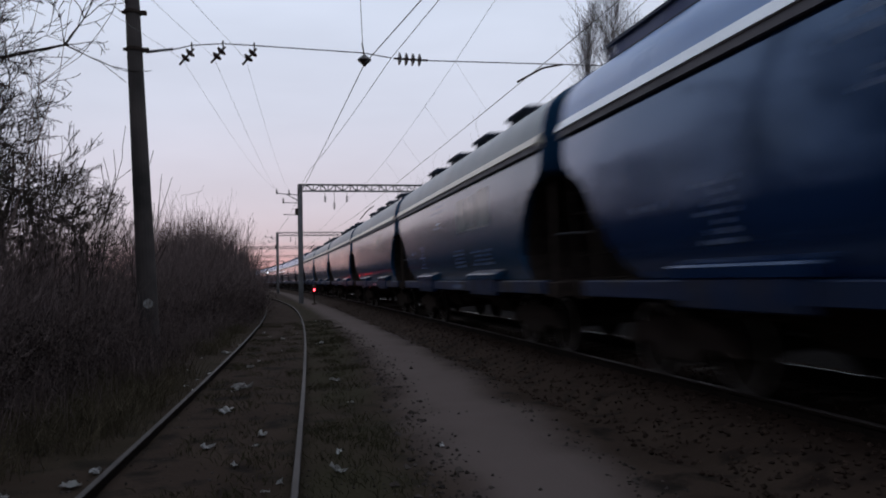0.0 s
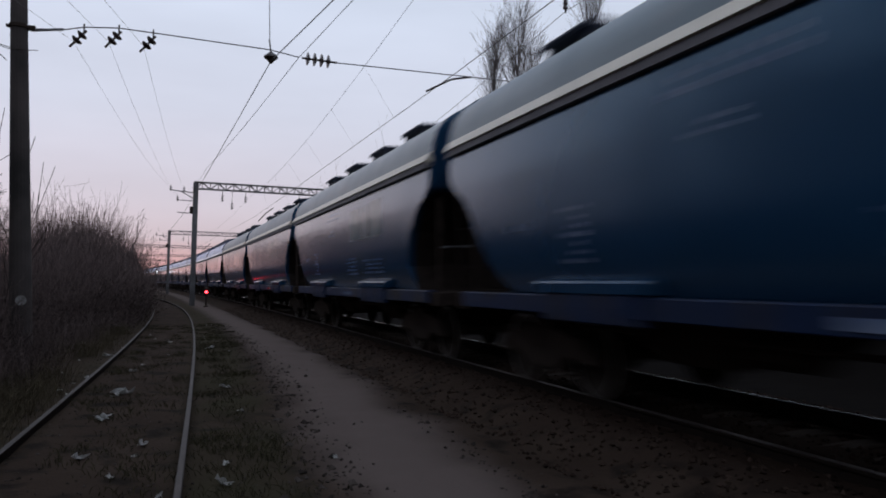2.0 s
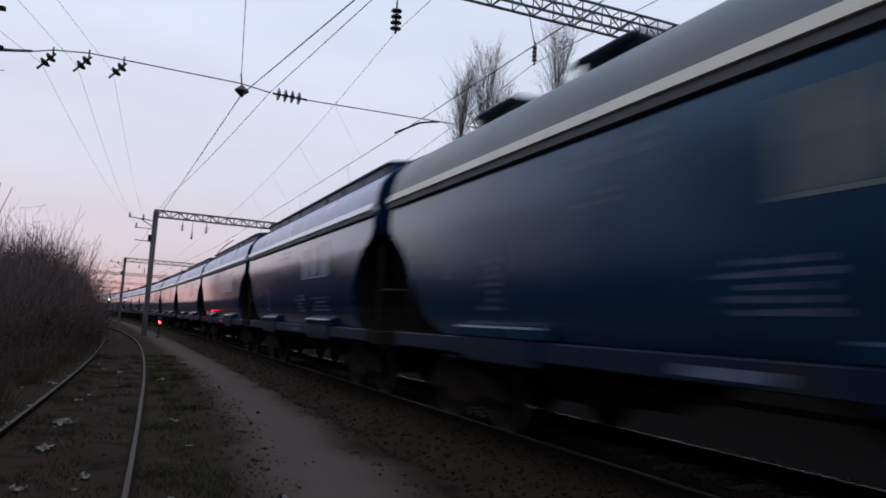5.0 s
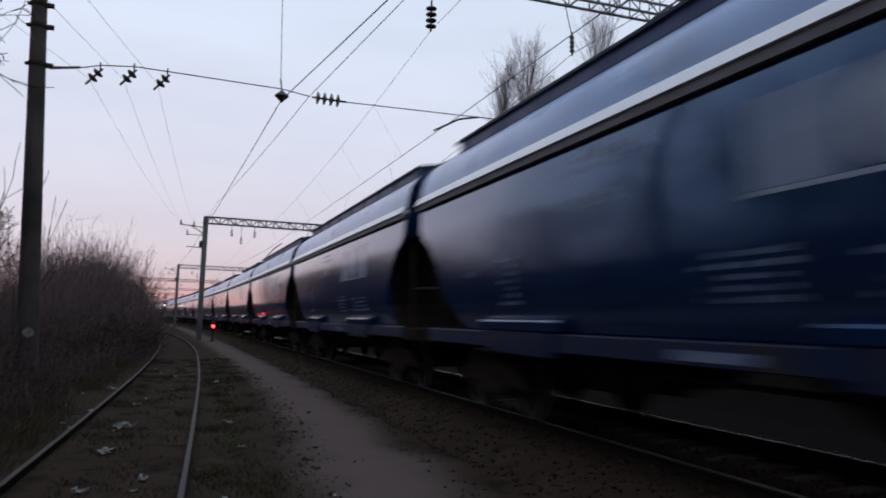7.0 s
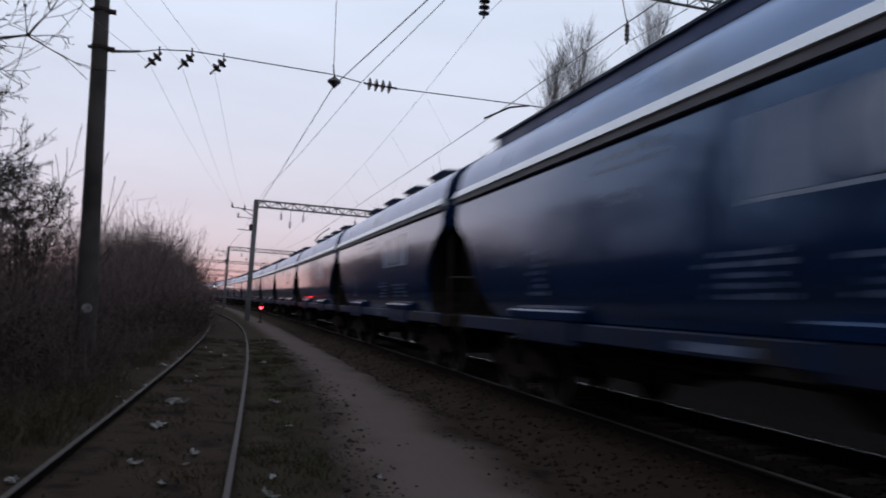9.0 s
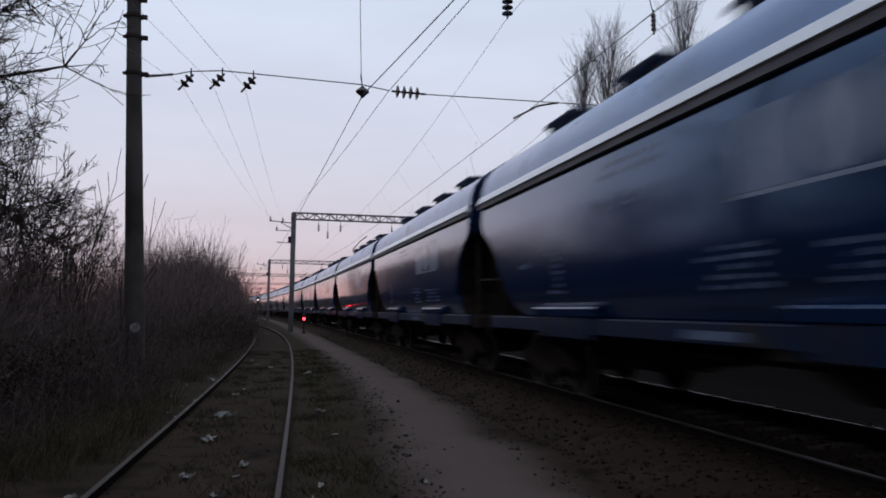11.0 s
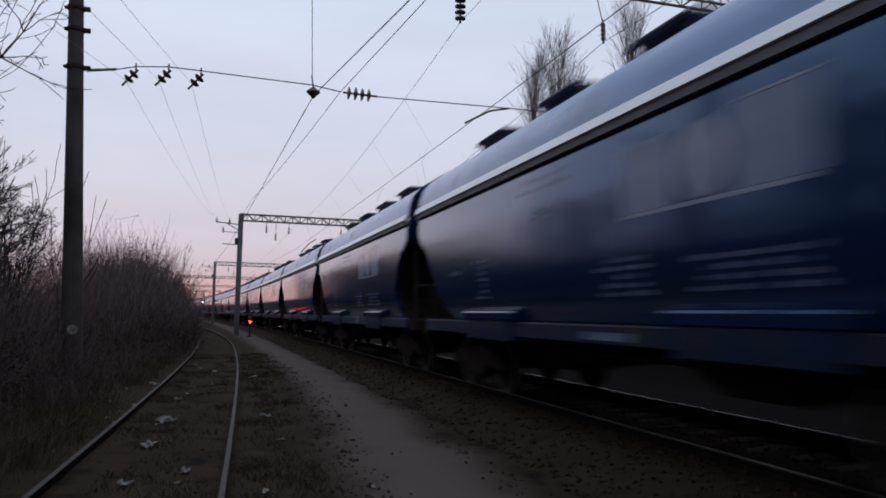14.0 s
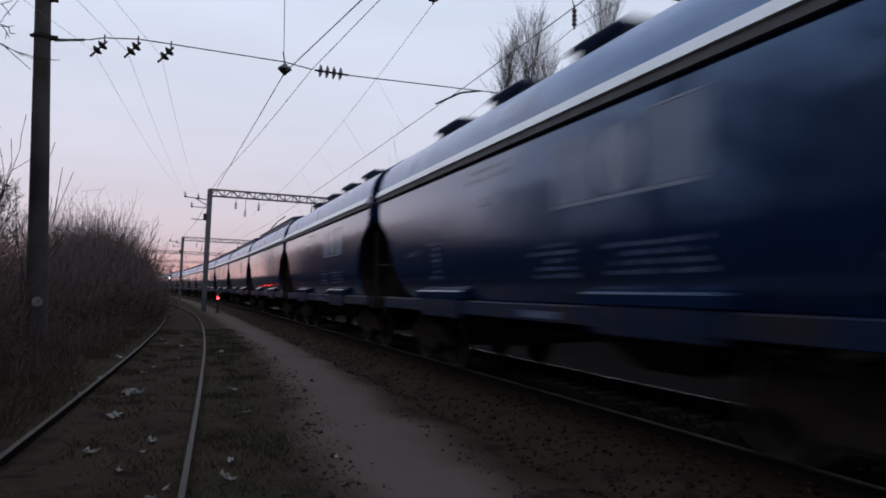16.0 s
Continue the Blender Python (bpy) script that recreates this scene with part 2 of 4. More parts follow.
SIDING = [(-40, -1.9), (-20, -1.45), (0, -0.95), (6, -0.72), (12, -0.50), (20, -0.26), (28, -0.12), (36, -0.10), (44, -0.25), (52, -0.60), (66, -1.6), (85, -3.9), (110, -8.2), (150, -17.5)]


def siding_x(y):
    ys = [p[0] for p in SIDING]
    i = max(0, min(len(ys) - 2, sum(1 for v in ys if v <= y) - 1))
    p = [SIDING[max(0, min(len(SIDING) - 1, j))] for j in (i - 1, i, i + 1, i + 2)]
    k = min(1.0, max(0.0, (y - p[1][0]) / (p[2][0] - p[1][0])))
    m1 = (p[2][1] - p[0][1]) / max(1e-6, p[2][0] - p[0][0]) * (p[2][0] - p[1][0])
    m2 = (p[3][1] - p[1][1]) / max(1e-6, p[3][0] - p[1][0]) * (p[2][0] - p[1][0])
    h = (2 * k ** 3 - 3 * k ** 2 + 1, k ** 3 - 2 * k ** 2 + k, -2 * k ** 3 + 3 * k ** 2, k ** 3 - k ** 2)
    return h[0] * p[1][1] + h[1] * m1 + h[2] * p[2][1] + h[3] * m2


def path_mid(y):
    return 1.68 + 0.9 * smooth(-2, 20, y) + bend(y)


def ground_z(x, y):
    s = x - bend(y)
    z = -0.10
    z += 0.22 * smooth(3.35, 4.25, s) - 0.30 * smooth(7.6, 8.8, s)
    z += 0.06 * smooth(0.9, 2.0, s) * (1 - smooth(3.0, 3.6, s))
    # an unseen bank past the train, added to block sky between the wagons
    z += 5.6 * smooth(11.2, 16.6, s)
    z += 0.35 * smooth(2.0, 4.5, -(x - min(0, bend(y))))
    d = abs(x - siding_x(y))
    near = abs(x) < 16 and -20 < y < 90
    if near:
        if s < 3.6:
            z += 0.045 * (noise.noise((x * 0.9, y * 0.7, 0)) + 0.5 * noise.noise((x * 2.7, y * 2.3, 3)))
            z += 0.016 * noise.noise((x * 7, y * 7, 5))
        else:
            z += 0.03 * noise.noise((x * 5, y * 5, 7))
        if d < 1.1:
            z = z * 0.35 - 0.075
    return z


# ---- mesh helpers ----
def mesh_of(name, bm, mat, smooth_faces=False):
    me = bpy.data.meshes.new(name)
    bm.normal_update()
    bm.to_mesh(me)
    bm.free()
    if mat:
        me.materials.append(mat)
    if smooth_faces:
        me.polygons.foreach_set("use_smooth", [True] * len(me.polygons))
    return me


def part(name, bm, mat, parent=None, label="", smooth_faces=False):
    ob = new(name, mesh_of(name, bm, mat, smooth_faces))
    if parent:
        ob.parent = parent
    return tagged(ob, label) if label else ob


def same_part(name, mesh, parent, m):
    ob = new(name, mesh)
    ob.parent = parent
    ob.matrix_basis = m
    return ob


def box(bm, lo, hi, bevel=0.0):
    made = bmesh.ops.create_cube(bm, size=1.0)["verts"]
    mid = [(a + b) / 2 for a, b in zip(lo, hi)]
    for v in made:
        v.co = Vector((mid[0] + v.co.x * (hi[0] - lo[0]), mid[1] + v.co.y * (hi[1] - lo[1]), mid[2] + v.co.z * (hi[2] - lo[2])))
    if bevel:
        edges = list({e for v in made for e in v.link_edges})
        bmesh.ops.bevel(bm, geom=edges, offset=bevel, segments=1, affect="EDGES")


def rod(bm, a, b, r0, r1=None, sides=8):
    """A tapered rod from a to b."""
    r1 = r0 if r1 is None else r1
    a, b = Vector(a), Vector(b)
    way = b - a
    q = way.to_track_quat("Z", "Y").to_matrix()
    ring = [[bm.verts.new(p + q @ Vector((r * math.cos(2 * math.pi * i / sides), r * math.sin(2 * math.pi * i / sides), 0))) for i in range(sides)] for p, r in ((a, r0), (b, r1))]
    for i in range(sides):
        j = (i + 1) % sides
        bm.faces.new((ring[0][i], ring[0][j], ring[1][j], ring[1][i]))
    bm.faces.new(ring[0][::-1])
    bm.faces.new(ring[1])


def lathe(bm, profile, base, axis, sides=16):
    """Turns (radius, height) pairs about the axis at base."""
    q = Vector(axis).to_track_quat("Z", "Y").to_matrix()
    base = Vector(base)
    rings = [[bm.verts.new(base + q @ Vector((r * math.cos(2 * math.pi * i / sides), r * math.sin(2 * math.pi * i / sides), h))) for i in range(sides)] for r, h in profile]
    for ra, rb in zip(rings, rings[1:]):
        for i in range(sides):
            j = (i + 1) % sides
            bm.faces.new((ra[i], ra[j], rb[j], rb[i]))
    bm.faces.new(rings[0][::-1])
    bm.faces.new(rings[-1])


def sweep(bm, profile, stations):
    """Sweeps a closed (u, w) outline through stations, each a function (u, w) -> place."""
    rings = [[bm.verts.new(f(u, w)) for u, w in profile] for f in stations]
    n = len(profile)
    for ra, rb in zip(rings, rings[1:]):
        for i in range(n):
            j = (i + 1) % n
            bm.faces.new((ra[i], ra[j], rb[j], rb[i]))
    bm.faces.new(rings[0][::-1])
    bm.faces.new(rings[-1])
    return rings


def prisms(name, segments, mat, parent=None, sides=3):
    """Many thin tapered rods in one mesh: rows of ax ay az bx by bz ra rb."""
    s = np.asarray(segments, dtype=np.float64)
    a, b = s[:, :3], s[:, 3:6]
    way = b - a
    way /= np.maximum(np.linalg.norm(way, axis=1, keepdims=True), 1e-9)
    ref = np.where(np.abs(way[:, 2:3]) > 0.9, np.array([[1.0, 0, 0]]), np.array([[0, 0, 1.0]]))
    u = np.cross(way, ref)
    u /= np.linalg.norm(u, axis=1, keepdims=True)
    v = np.cross(way, u)
    verts = []
    for p, r in ((a, s[:, 6:7]), (b, s[:, 7:8])):
        for i in range(sides):
            c, d = math.cos(2 * math.pi * i / sides), math.sin(2 * math.pi * i / sides)
            verts.append(p + r * (c * u + d * v))
    verts = np.stack(verts, 1).reshape(-1, 3)
    n = len(s)
    base = np.arange(n)[:, None] * (2 * sides)
    quads = np.concatenate([base + np.array([[i, (i + 1) % sides, sides + (i + 1) % sides, sides + i]]) for i in range(sides)])
    me = bpy.data.meshes.new(name)
    me.from_pydata(verts.tolist(), [], quads.tolist())
    me.materials.append(mat)
    ob = new(name, me)
    if parent:
        ob.parent = parent
    return ob


# ---- ground: one sheet to the horizon ----
def build_ground():
    xs = [-2500, -1200, -600, -300, -150, -80, -50, -32, -22] + list(np.arange(-16, -4, 0.5)) + list(np.arange(-4, 7, 0.14)) + list(np.arange(7, 16, 0.5)) + [18, 24, 36, 60, 110, 200, 400, 900, 2500]
    ys = [-1500, -500, -200, -100, -60, -40, -28] + list(np.arange(-20, 2, 0.8)) + list(np.arange(2, 22, 0.14)) + list(np.arange(22, 50, 0.4)) + list(np.arange(50, 100, 1.2)) + [105, 115, 130, 150, 180, 220, 260, 320, 400, 600, 1000, 1800, 4000]
    verts, tone, moss, oil, far_tint = [], [], [], [], []
    for y in ys:
        for off_x in xs:
            fade = 1 - smooth(60, 600, abs(off_x))
            x = off_x + (bend(y) * fade if abs(y) < 1000 else 0)
            verts.append((x, y, ground_z(x, y)))
            off = abs(x - path_mid(y)) + 0.22 * noise.noise((x * 1.3, y * 0.8, 9)) + 0.10 * noise.noise((x * 4, y * 3, 2))
            width = 0.60
            tone.append(1 - smooth(width * 0.35, width * 1.65, off))
            g = 1 - smooth(0.25, 0.75, abs(x - siding_x(y) - 1.25)) + 0.5 * (1 - smooth(0.2, 0.6, abs(x - siding_x(y) + 1.2)))
            s = x - bend(y)
            oil.append(min(1.0, smooth(3.5, 4.5, s + 0.2 * noise.noise((x * 2, y * 1.5, 6))) ))
            # ground past the far main rail is tinted near black
            far_tint.append(smooth(6.6, 7.6, s))
            moss.append(min(1.0, max(0.0, g * (0.7 + 0.8 * noise.noise((x * 1.1, y * 0.8, 4))))))
    nx = len(xs)
    faces = [(j * nx + i, j * nx + i + 1, (j + 1) * nx + i + 1, (j + 1) * nx + i) for j in range(len(ys) - 1) for i in range(nx - 1)]
    me = bpy.data.meshes.new("ground")
    me.from_pydata(verts, [], faces)
    for name, values in (("trodden", tone), ("moss", moss), ("oil", oil), ("far_tint", far_tint)):
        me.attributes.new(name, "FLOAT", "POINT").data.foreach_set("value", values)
    me.polygons.foreach_set("use_smooth", [True] * len(me.polygons))
    m = material("earth", (0.031, 0.0212, 0.0160), (0.044, 0.0308, 0.0232), 0.9, 0.95, bump=0.6, bump_scale=22, third=(0.015, 0.0115, 0.0096), third_scale=2.4, third_at=0.52, spec=0.02)
    nt = m.node_tree
    b = nt.nodes["Principled BSDF"]
    colour = b.inputs["Base Color"].links[0].from_socket
    for name, tint in (("oil", (0.0265, 0.0172, 0.0132, 1)), ("far_tint", (0.0075, 0.0062, 0.0056, 1)), ("moss", (0.032, 0.027, 0.0165, 1)), ("trodden", (0.106, 0.082, 0.0725, 1))):
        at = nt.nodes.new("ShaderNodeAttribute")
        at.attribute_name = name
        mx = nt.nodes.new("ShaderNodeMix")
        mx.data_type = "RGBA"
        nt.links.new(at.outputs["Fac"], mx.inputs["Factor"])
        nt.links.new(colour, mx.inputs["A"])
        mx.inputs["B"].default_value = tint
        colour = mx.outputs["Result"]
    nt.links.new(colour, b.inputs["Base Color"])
    me.materials.append(m)
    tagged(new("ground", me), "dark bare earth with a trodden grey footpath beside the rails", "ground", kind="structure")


build_ground()


# ---- tracks ----
RAIL = [(-0.075, -0.18), (0.075, -0.18), (0.075, -0.165), (0.012, -0.15), (0.012, -0.045), (0.037, -0.034), (0.037, -0.006), (0.028, 0.0), (-0.028, 0.0), (-0.037, -0.006), (-0.037, -0.034), (-0.012, -0.045), (-0.012, -0.15), (-0.075, -0.165)]


def rail_part(parent, centre, ys, mats, lift=0.0, slim=1.0):
    bm = bmesh.new()

    def station(y):
        x, z = centre(y)
        return lambda u, w: (x + u * slim, y, z + w + lift)

    sweep(bm, RAIL, [station(y) for y in ys])
    bmesh.ops.recalc_face_normals(bm, faces=bm.faces[:])
    ob = part("rail", bm, mats[0], parent)
    ob.data.materials.append(mats[1])
    for p in ob.data.polygons:
        if p.normal.z > 0.3 and sum(v for v in (ob.data.vertices[i].co.z for i in p.vertices)) / len(p.vertices) > -9:
            top = max(ob.data.vertices[i].co.z for i in p.vertices)
            x, z = centre(p.center.y)
            if p.center.z > z + lift - 0.02:
                p.material_index = 1
    return ob


def main_rail(side):
    def centre(y):
        u = side * 0.797
        return TRACK_X + bend(y) + u * math.cos(radians(CANT)), TRACK_Z + u * math.sin(radians(CANT))
    return centre


def build_tracks():
    ys_main = list(range(-60, 120, 3)) + list(range(120, 420, 12))
    main = tagged(new("main_track"), "main line track with polished rails on ballast under the train", "railway track", kind="structure")
    for side in (-1, 1):
        rail_part(main, main_rail(side), ys_main, (RUST, RAILTOP if side > 0 else RAILWORN))
    bm = bmesh.new()
    box(bm, (-1.35, -0.13, -0.16), (1.35, 0.13, 0.0), 0.02)
    sleeper = mesh_of("sleeper", bm, SLEEPER)
    y = -12.0
    while y < 100:
        same_part("sleeper", sleeper, main, pose(TRACK_X + bend(y), y, TRACK_Z - 0.175, 0, -CANT, math.degrees(y / RADIUS)))
        y += 0.56
    side_track = tagged(new("siding_track"), "old siding with dull rails half sunk in earth", "railway track", kind="structure")
    ys_side = list(np.arange(-40, 66, 1.0)) + list(np.arange(66, 150, 3.0))
    for s in (-1, 1):
        rail_part(side_track, lambda y, s=s: (siding_x(y) + s * 0.78, 0.0), ys_side, (RUST, RAILOLD), slim=0.75)


build_tracks()


# ---- freight wagons ----
PITCH, SPEED, FIRST = 14.72, 14.4, 10.0
HALF = 6.88


LEADING_INSET = [(1.25, 1.10), (1.45, 1.22), (1.7, 1.30), (2.0, 1.22), (2.3, 1.05), (2.55, 0.82), (2.72, 0.60), (2.85, 0.30), (2.95, 0.06), (3.05, 0.0), (3.5, 0.0)]
TRAILING_INSET = [(1.25, 1.9), (1.45, 1.56), (1.7, 1.30), (2.0, 1.06), (2.3, 0.86), (2.5, 0.68), (2.65, 0.49), (2.75, 0.33), (2.85, 0.15), (2.92, 0.04), (3.0, 0.0), (3.5, 0.0)]
LEVELS = [1.25, 1.34, 1.45, 1.58, 1.7, 1.85, 2.0, 2.15, 2.3, 2.42, 2.55, 2.65, 2.72, 2.78, 2.85, 2.92, 3.0, 3.15, 3.32, 3.5]


def end_y(w, s):
    """Where the side sheet ends, at height w: s is -1 for the leading end, 1 for the trailing end."""
    table = TRAILING_INSET if s > 0 else LEADING_INSET
    return s * (HALF - float(np.interp(w, [p[0] for p in table], [p[1] for p in table])))


def barrel(w):
    """Half width of the hopper at height w: rounded under, leaning in to the cornice."""
    return 1.52 - 0.06 * (max(0.0, w - 2.75) / 0.75) ** 2 - 0.18 * (max(0.0, 2.2 - w) / 0.95) ** 3


def build_wagon(paint, roof_paint, trim, long_hatch, label):
    wagon = tagged(new("hopper_wagon"), label, "freight wagon", group="hopper wagons of the train")
    # hopper body: barrelled sides, ends upright above and sloping in below
    side = [(-barrel(w), w) for w in LEVELS]
    bm = bmesh.new()
    loops = []
    for u, w in side:
        a, b = end_y(w, -1), end_y(w, 1)
        loops.append([bm.verts.new(p) for p in ((u, a, w), (u, b, w), (-u, b, w), (-u, a, w))])
    for la, lb in zip(loops, loops[1:]):
        for i in range(4):
            j = (i + 1) % 4
            bm.faces.new((la[j], la[i], lb[i], lb[j]))
    bm.faces.new(loops[0])
    bm.faces.new(loops[-1][::-1])
    sharp = [e for e in bm.edges if abs(e.verts[0].co.x - e.verts[1].co.x) < 0.2 and abs(e.verts[0].co.z - e.verts[1].co.z) > 0.03]
    bmesh.ops.bevel(bm, geom=sharp, offset=0.03, segments=2, affect="EDGES")
    bmesh.ops.recalc_face_normals(bm, faces=bm.faces[:])
    body = part("body", bm, paint, wagon, smooth_faces=True)
    body.data.set_sharp_from_angle(angle=radians(28))
    # black sheets over the hollow ends above the bogies paint in their shade
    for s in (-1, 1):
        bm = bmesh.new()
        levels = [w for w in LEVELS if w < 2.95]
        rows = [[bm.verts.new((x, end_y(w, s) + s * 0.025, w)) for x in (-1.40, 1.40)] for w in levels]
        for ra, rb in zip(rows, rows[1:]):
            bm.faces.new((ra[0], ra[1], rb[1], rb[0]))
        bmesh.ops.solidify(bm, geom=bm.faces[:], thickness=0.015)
        part("slope_sheet", bm, BLACK, wagon, "black sheet over the sloping end, in place of its shade")
    # roof
    arc = [(-1.47, 3.5), (-1.44, 3.72), (-1.36, 3.93), (-1.2, 4.12), (-0.95, 4.28), (-0.6, 4.39), (0, 4.44), (0.6, 4.39), (0.95, 4.28), (1.2, 4.12), (1.36, 3.93), (1.44, 3.72), (1.47, 3.5)]
    bm = bmesh.new()
    sweep(bm, arc, [lambda u, w, y=y: (u, y, w) for y in (-HALF, -HALF / 3, HALF / 3, HALF)])
    bmesh.ops.recalc_face_normals(bm, faces=bm.faces[:])
    roof = part("roof", bm, roof_paint, wagon, "rounded roof far paler than the sides", smooth_faces=True)
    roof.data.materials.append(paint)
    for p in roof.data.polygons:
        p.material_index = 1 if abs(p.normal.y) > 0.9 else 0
    roof.data.set_sharp_from_angle(angle=radians(30))
    for s in (-1, 1):
        bm = bmesh.new()
        lip = [(s * 1.44, 3.575), (s * 1.50, 3.575), (s * 1.575, 3.44), (s * 1.44, 3.415)]
        sweep(bm, lip, [lambda u, w, y=y: (u, y, w) for y in (-HALF - 0.02, 0, HALF + 0.02)])
        bmesh.ops.recalc_face_normals(bm, faces=bm.faces[:])
        part("cornice", bm, trim, wagon, "pale painted cornice")
        # a darker grey band runs along below the pale lip
        bm = bmesh.new()
        sweep(bm, [(s * 1.42, 3.412), (s * 1.545, 3.43), (s * 1.548, 3.34), (s * 1.42, 3.335)], [lambda u, w, y=y: (u, y, w) for y in (-HALF, 0, HALF)])
        bmesh.ops.recalc_face_normals(bm, faces=bm.faces[:])
        part("drip_rail", bm, BAND_GREY, wagon, "dark grey band under the cornice")
        # a dark end hoop seals the roof edge
        bm = bmesh.new()
        hoop = arc + [(u * 0.93, w - 0.05) for u, w in arc[::-1]]
        sweep(bm, hoop, [lambda u, w, y=y: (u, y, w + 0.02) for y in (s * HALF, s * (HALF + 0.06))])
        bmesh.ops.recalc_face_normals(bm, faces=bm.faces[:])
        part("roof_hoop", bm, paint, wagon)
    # hatches
    if long_hatch:
        bm = bmesh.new()
        box(bm, (-0.95, -6.2, 4.02), (0.95, 6.2, 4.46), 0.015)
        for i in range(9):
            for s in (-1, 1):
                box(bm, (s * 0.96 - 0.02, -6.0 + i * 1.5, 4.1), (s * 0.96 + 0.02, -5.95 + i * 1.5, 4.45))
        trunk = part("hatch_trunk", bm, COAMING, wagon, "long dusty blue loading hatch")
        bm = bmesh.new()
        sweep(bm, [(-1.0, 4.455), (-1.0, 4.495), (0, 4.60), (1.0, 4.495), (1.0, 4.455)], [lambda u, w, y=y: (u, y, w) for y in (-6.3, 6.3)])
        bmesh.ops.recalc_face_normals(bm, faces=bm.faces[:])
        part("hatch_lid", bm, HATCH, trunk)
        for s in (-1, 1):
            bm = bmesh.new()
            box(bm, (s * 0.985 - 0.03, -6.2, 4.235), (s * 0.985 + 0.03, 6.2, 4.26))
            part("hatch_rail", bm, HATCH, wagon)
    else:
        bm = bmesh.new()
        lathe(bm, [(0.52, 0), (0.52, 0.20), (0.56, 0.20), (0.56, 0.22)], (0, 0, 4.32), (0, 0, 1), 14)
        ring = mesh_of("hatch", bm, HATCH)
        bm = bmesh.new()
        box(bm, (-0.72, -0.66, 4.56), (0.72, 0.66, 4.645), 0.035)
        box(bm, (-0.46, -0.44, 4.64), (0.46, 0.44, 4.675), 0.02)
        for a in (-1, 1):
            for c in (-1, 1):
                box(bm, (a * 0.6 - 0.05, c * 0.5 - 0.04, 4.25), (a * 0.6 + 0.05, c * 0.5 + 0.04, 4.57))
            rod(bm, (a * 0.66, -0.72, 4.59), (a * 0.66, 0.72, 4.59), 0.03, sides=5)
        lid = mesh_of("lid", bm, HATCH)
        for y in (-3.6, -0.87, 1.88, 4.62):
            hatch = same_part("hatch", ring, wagon, pose(0, y, 0))
            same_part("lid", lid, hatch, pose(0, 0, 0))
    # sill beams, end platforms, slope braces
    for s in (-1, 1):
        bm = bmesh.new()
        box(bm, (min(s * 1.36, s * 1.50), -6.55, 1.055), (max(s * 1.36, s * 1.50), 6.55, 1.27), 0.012)
        part("sill", bm, SILL, wagon, "sill beam dulled with grime")
        bm = bmesh.new()
        box(bm, (-1.45, s * 6.72 - 0.17, 1.0), (1.45, s * 6.72 + 0.17, 1.24), 0.015)
        part("end_beam", bm, BLACK, wagon)
        bm = bmesh.new()
        box(bm, (-1.3, min(s * 5.0, s * 6.6), 1.20), (1.3, max(s * 5.0, s * 6.6), 1.245))
        part("end_platform", bm, BLACK, wagon)
        for c in (-1, 1):
            bm = bmesh.new()
            rod(bm, (c * 1.25, s * 6.5, 1.2), (c * 1.25, s * 6.66, 2.85), 0.05, sides=6)
            part("end_post", bm, BLACK, wagon)
            bm = bmesh.new()
            for i in range(7):
                rod(bm, (c * 1.05, s * 6.95, 1.3 + i * 0.33), (c * 0.6, s * 6.95, 1.3 + i * 0.33), 0.014, sides=5)
            for x in (c * 1.05, c * 0.6):
                rod(bm, (x, s * 6.95, 1.2), (x, s * 6.95, 3.7), 0.018, sides=5)
            part("ladder", bm, BLACK, wagon)
        bm = bmesh.new()
        rod(bm, (-1.28, s * 6.60, 2.0), (-0.35, s * 6.60, 2.0), 0.022, sides=6)
        part("end_handrail", bm, GALV, wagon, "worn grey handrail")
        bm = bmesh.new()
        box(bm, (-0.15, min(s * 6.8, s * 7.34), 0.93), (0.15, max(s * 6.8, s * 7.34), 1.2), 0.03)
        part("coupler", bm, BLACK, wagon)
    bm = bmesh.new()
    box(bm, (-0.25, -6.6, 0.95), (0.25, 6.6, 1.25))
    part("centre_sill", bm, BLACK, wagon)
    # discharge hoppers and the side covers over their gear
    bm = bmesh.new()
    top = [(-1.3, -1.1, 1.25), (1.3, -1.1, 1.25), (1.3, 1.1, 1.25), (-1.3, 1.1, 1.25)]
    low = [(-0.75, -0.5, 0.55), (0.75, -0.5, 0.55), (0.75, 0.5, 0.55), (-0.75, 0.5, 0.55)]
    vt, vl = [bm.verts.new(p) for p in top], [bm.verts.new(p) for p in low]
    for i in range(4):
        j = (i + 1) % 4
        bm.faces.new((vl[i], vl[j], vt[j], vt[i]))
    bm.faces.new(vl[::-1])
    bm.faces.new(vt)
    chute = mesh_of("discharge_chute", bm, BLACK)
    for y in (-2.2, 2.2):
        same_part("discharge_chute", chute, wagon, pose(0, y, 0))
    bm = bmesh.new()
    sweep(bm, [(-1.38, 1.30), (-1.55, 1.30), (-1.55, 1.405), (-1.52, 1.43), (-1.40, 1.45)], [lambda u, w, y=y: (u, y, w) for y in (-1.1, 1.1)])
    bmesh.ops.recalc_face_normals(bm, faces=bm.faces[:])
    cover = mesh_of("gear_cover", bm, paint)
    bm = bmesh.new()
    box(bm, (-1.535, -0.95, 0.98), (-1.40, 0.95, 1.3), 0.02)
    for y in (-0.6, 0.0, 0.6):
        rod(bm, (-1.55, y, 1.1), (-1.52, y, 1.1), 0.08, sides=8)
    gear = mesh_of("gear_box", bm, SILL)
    for y in (-2.97, 2.97):
        for turn in (0, 180):
            c = same_part("gear_cover", cover, wagon, pose(0, y, 0, 0, 0, turn))
            same_part("gear_box", gear, c, pose(0, 0, 0))
    # brake gear slung under the frame
    bm = bmesh.new()
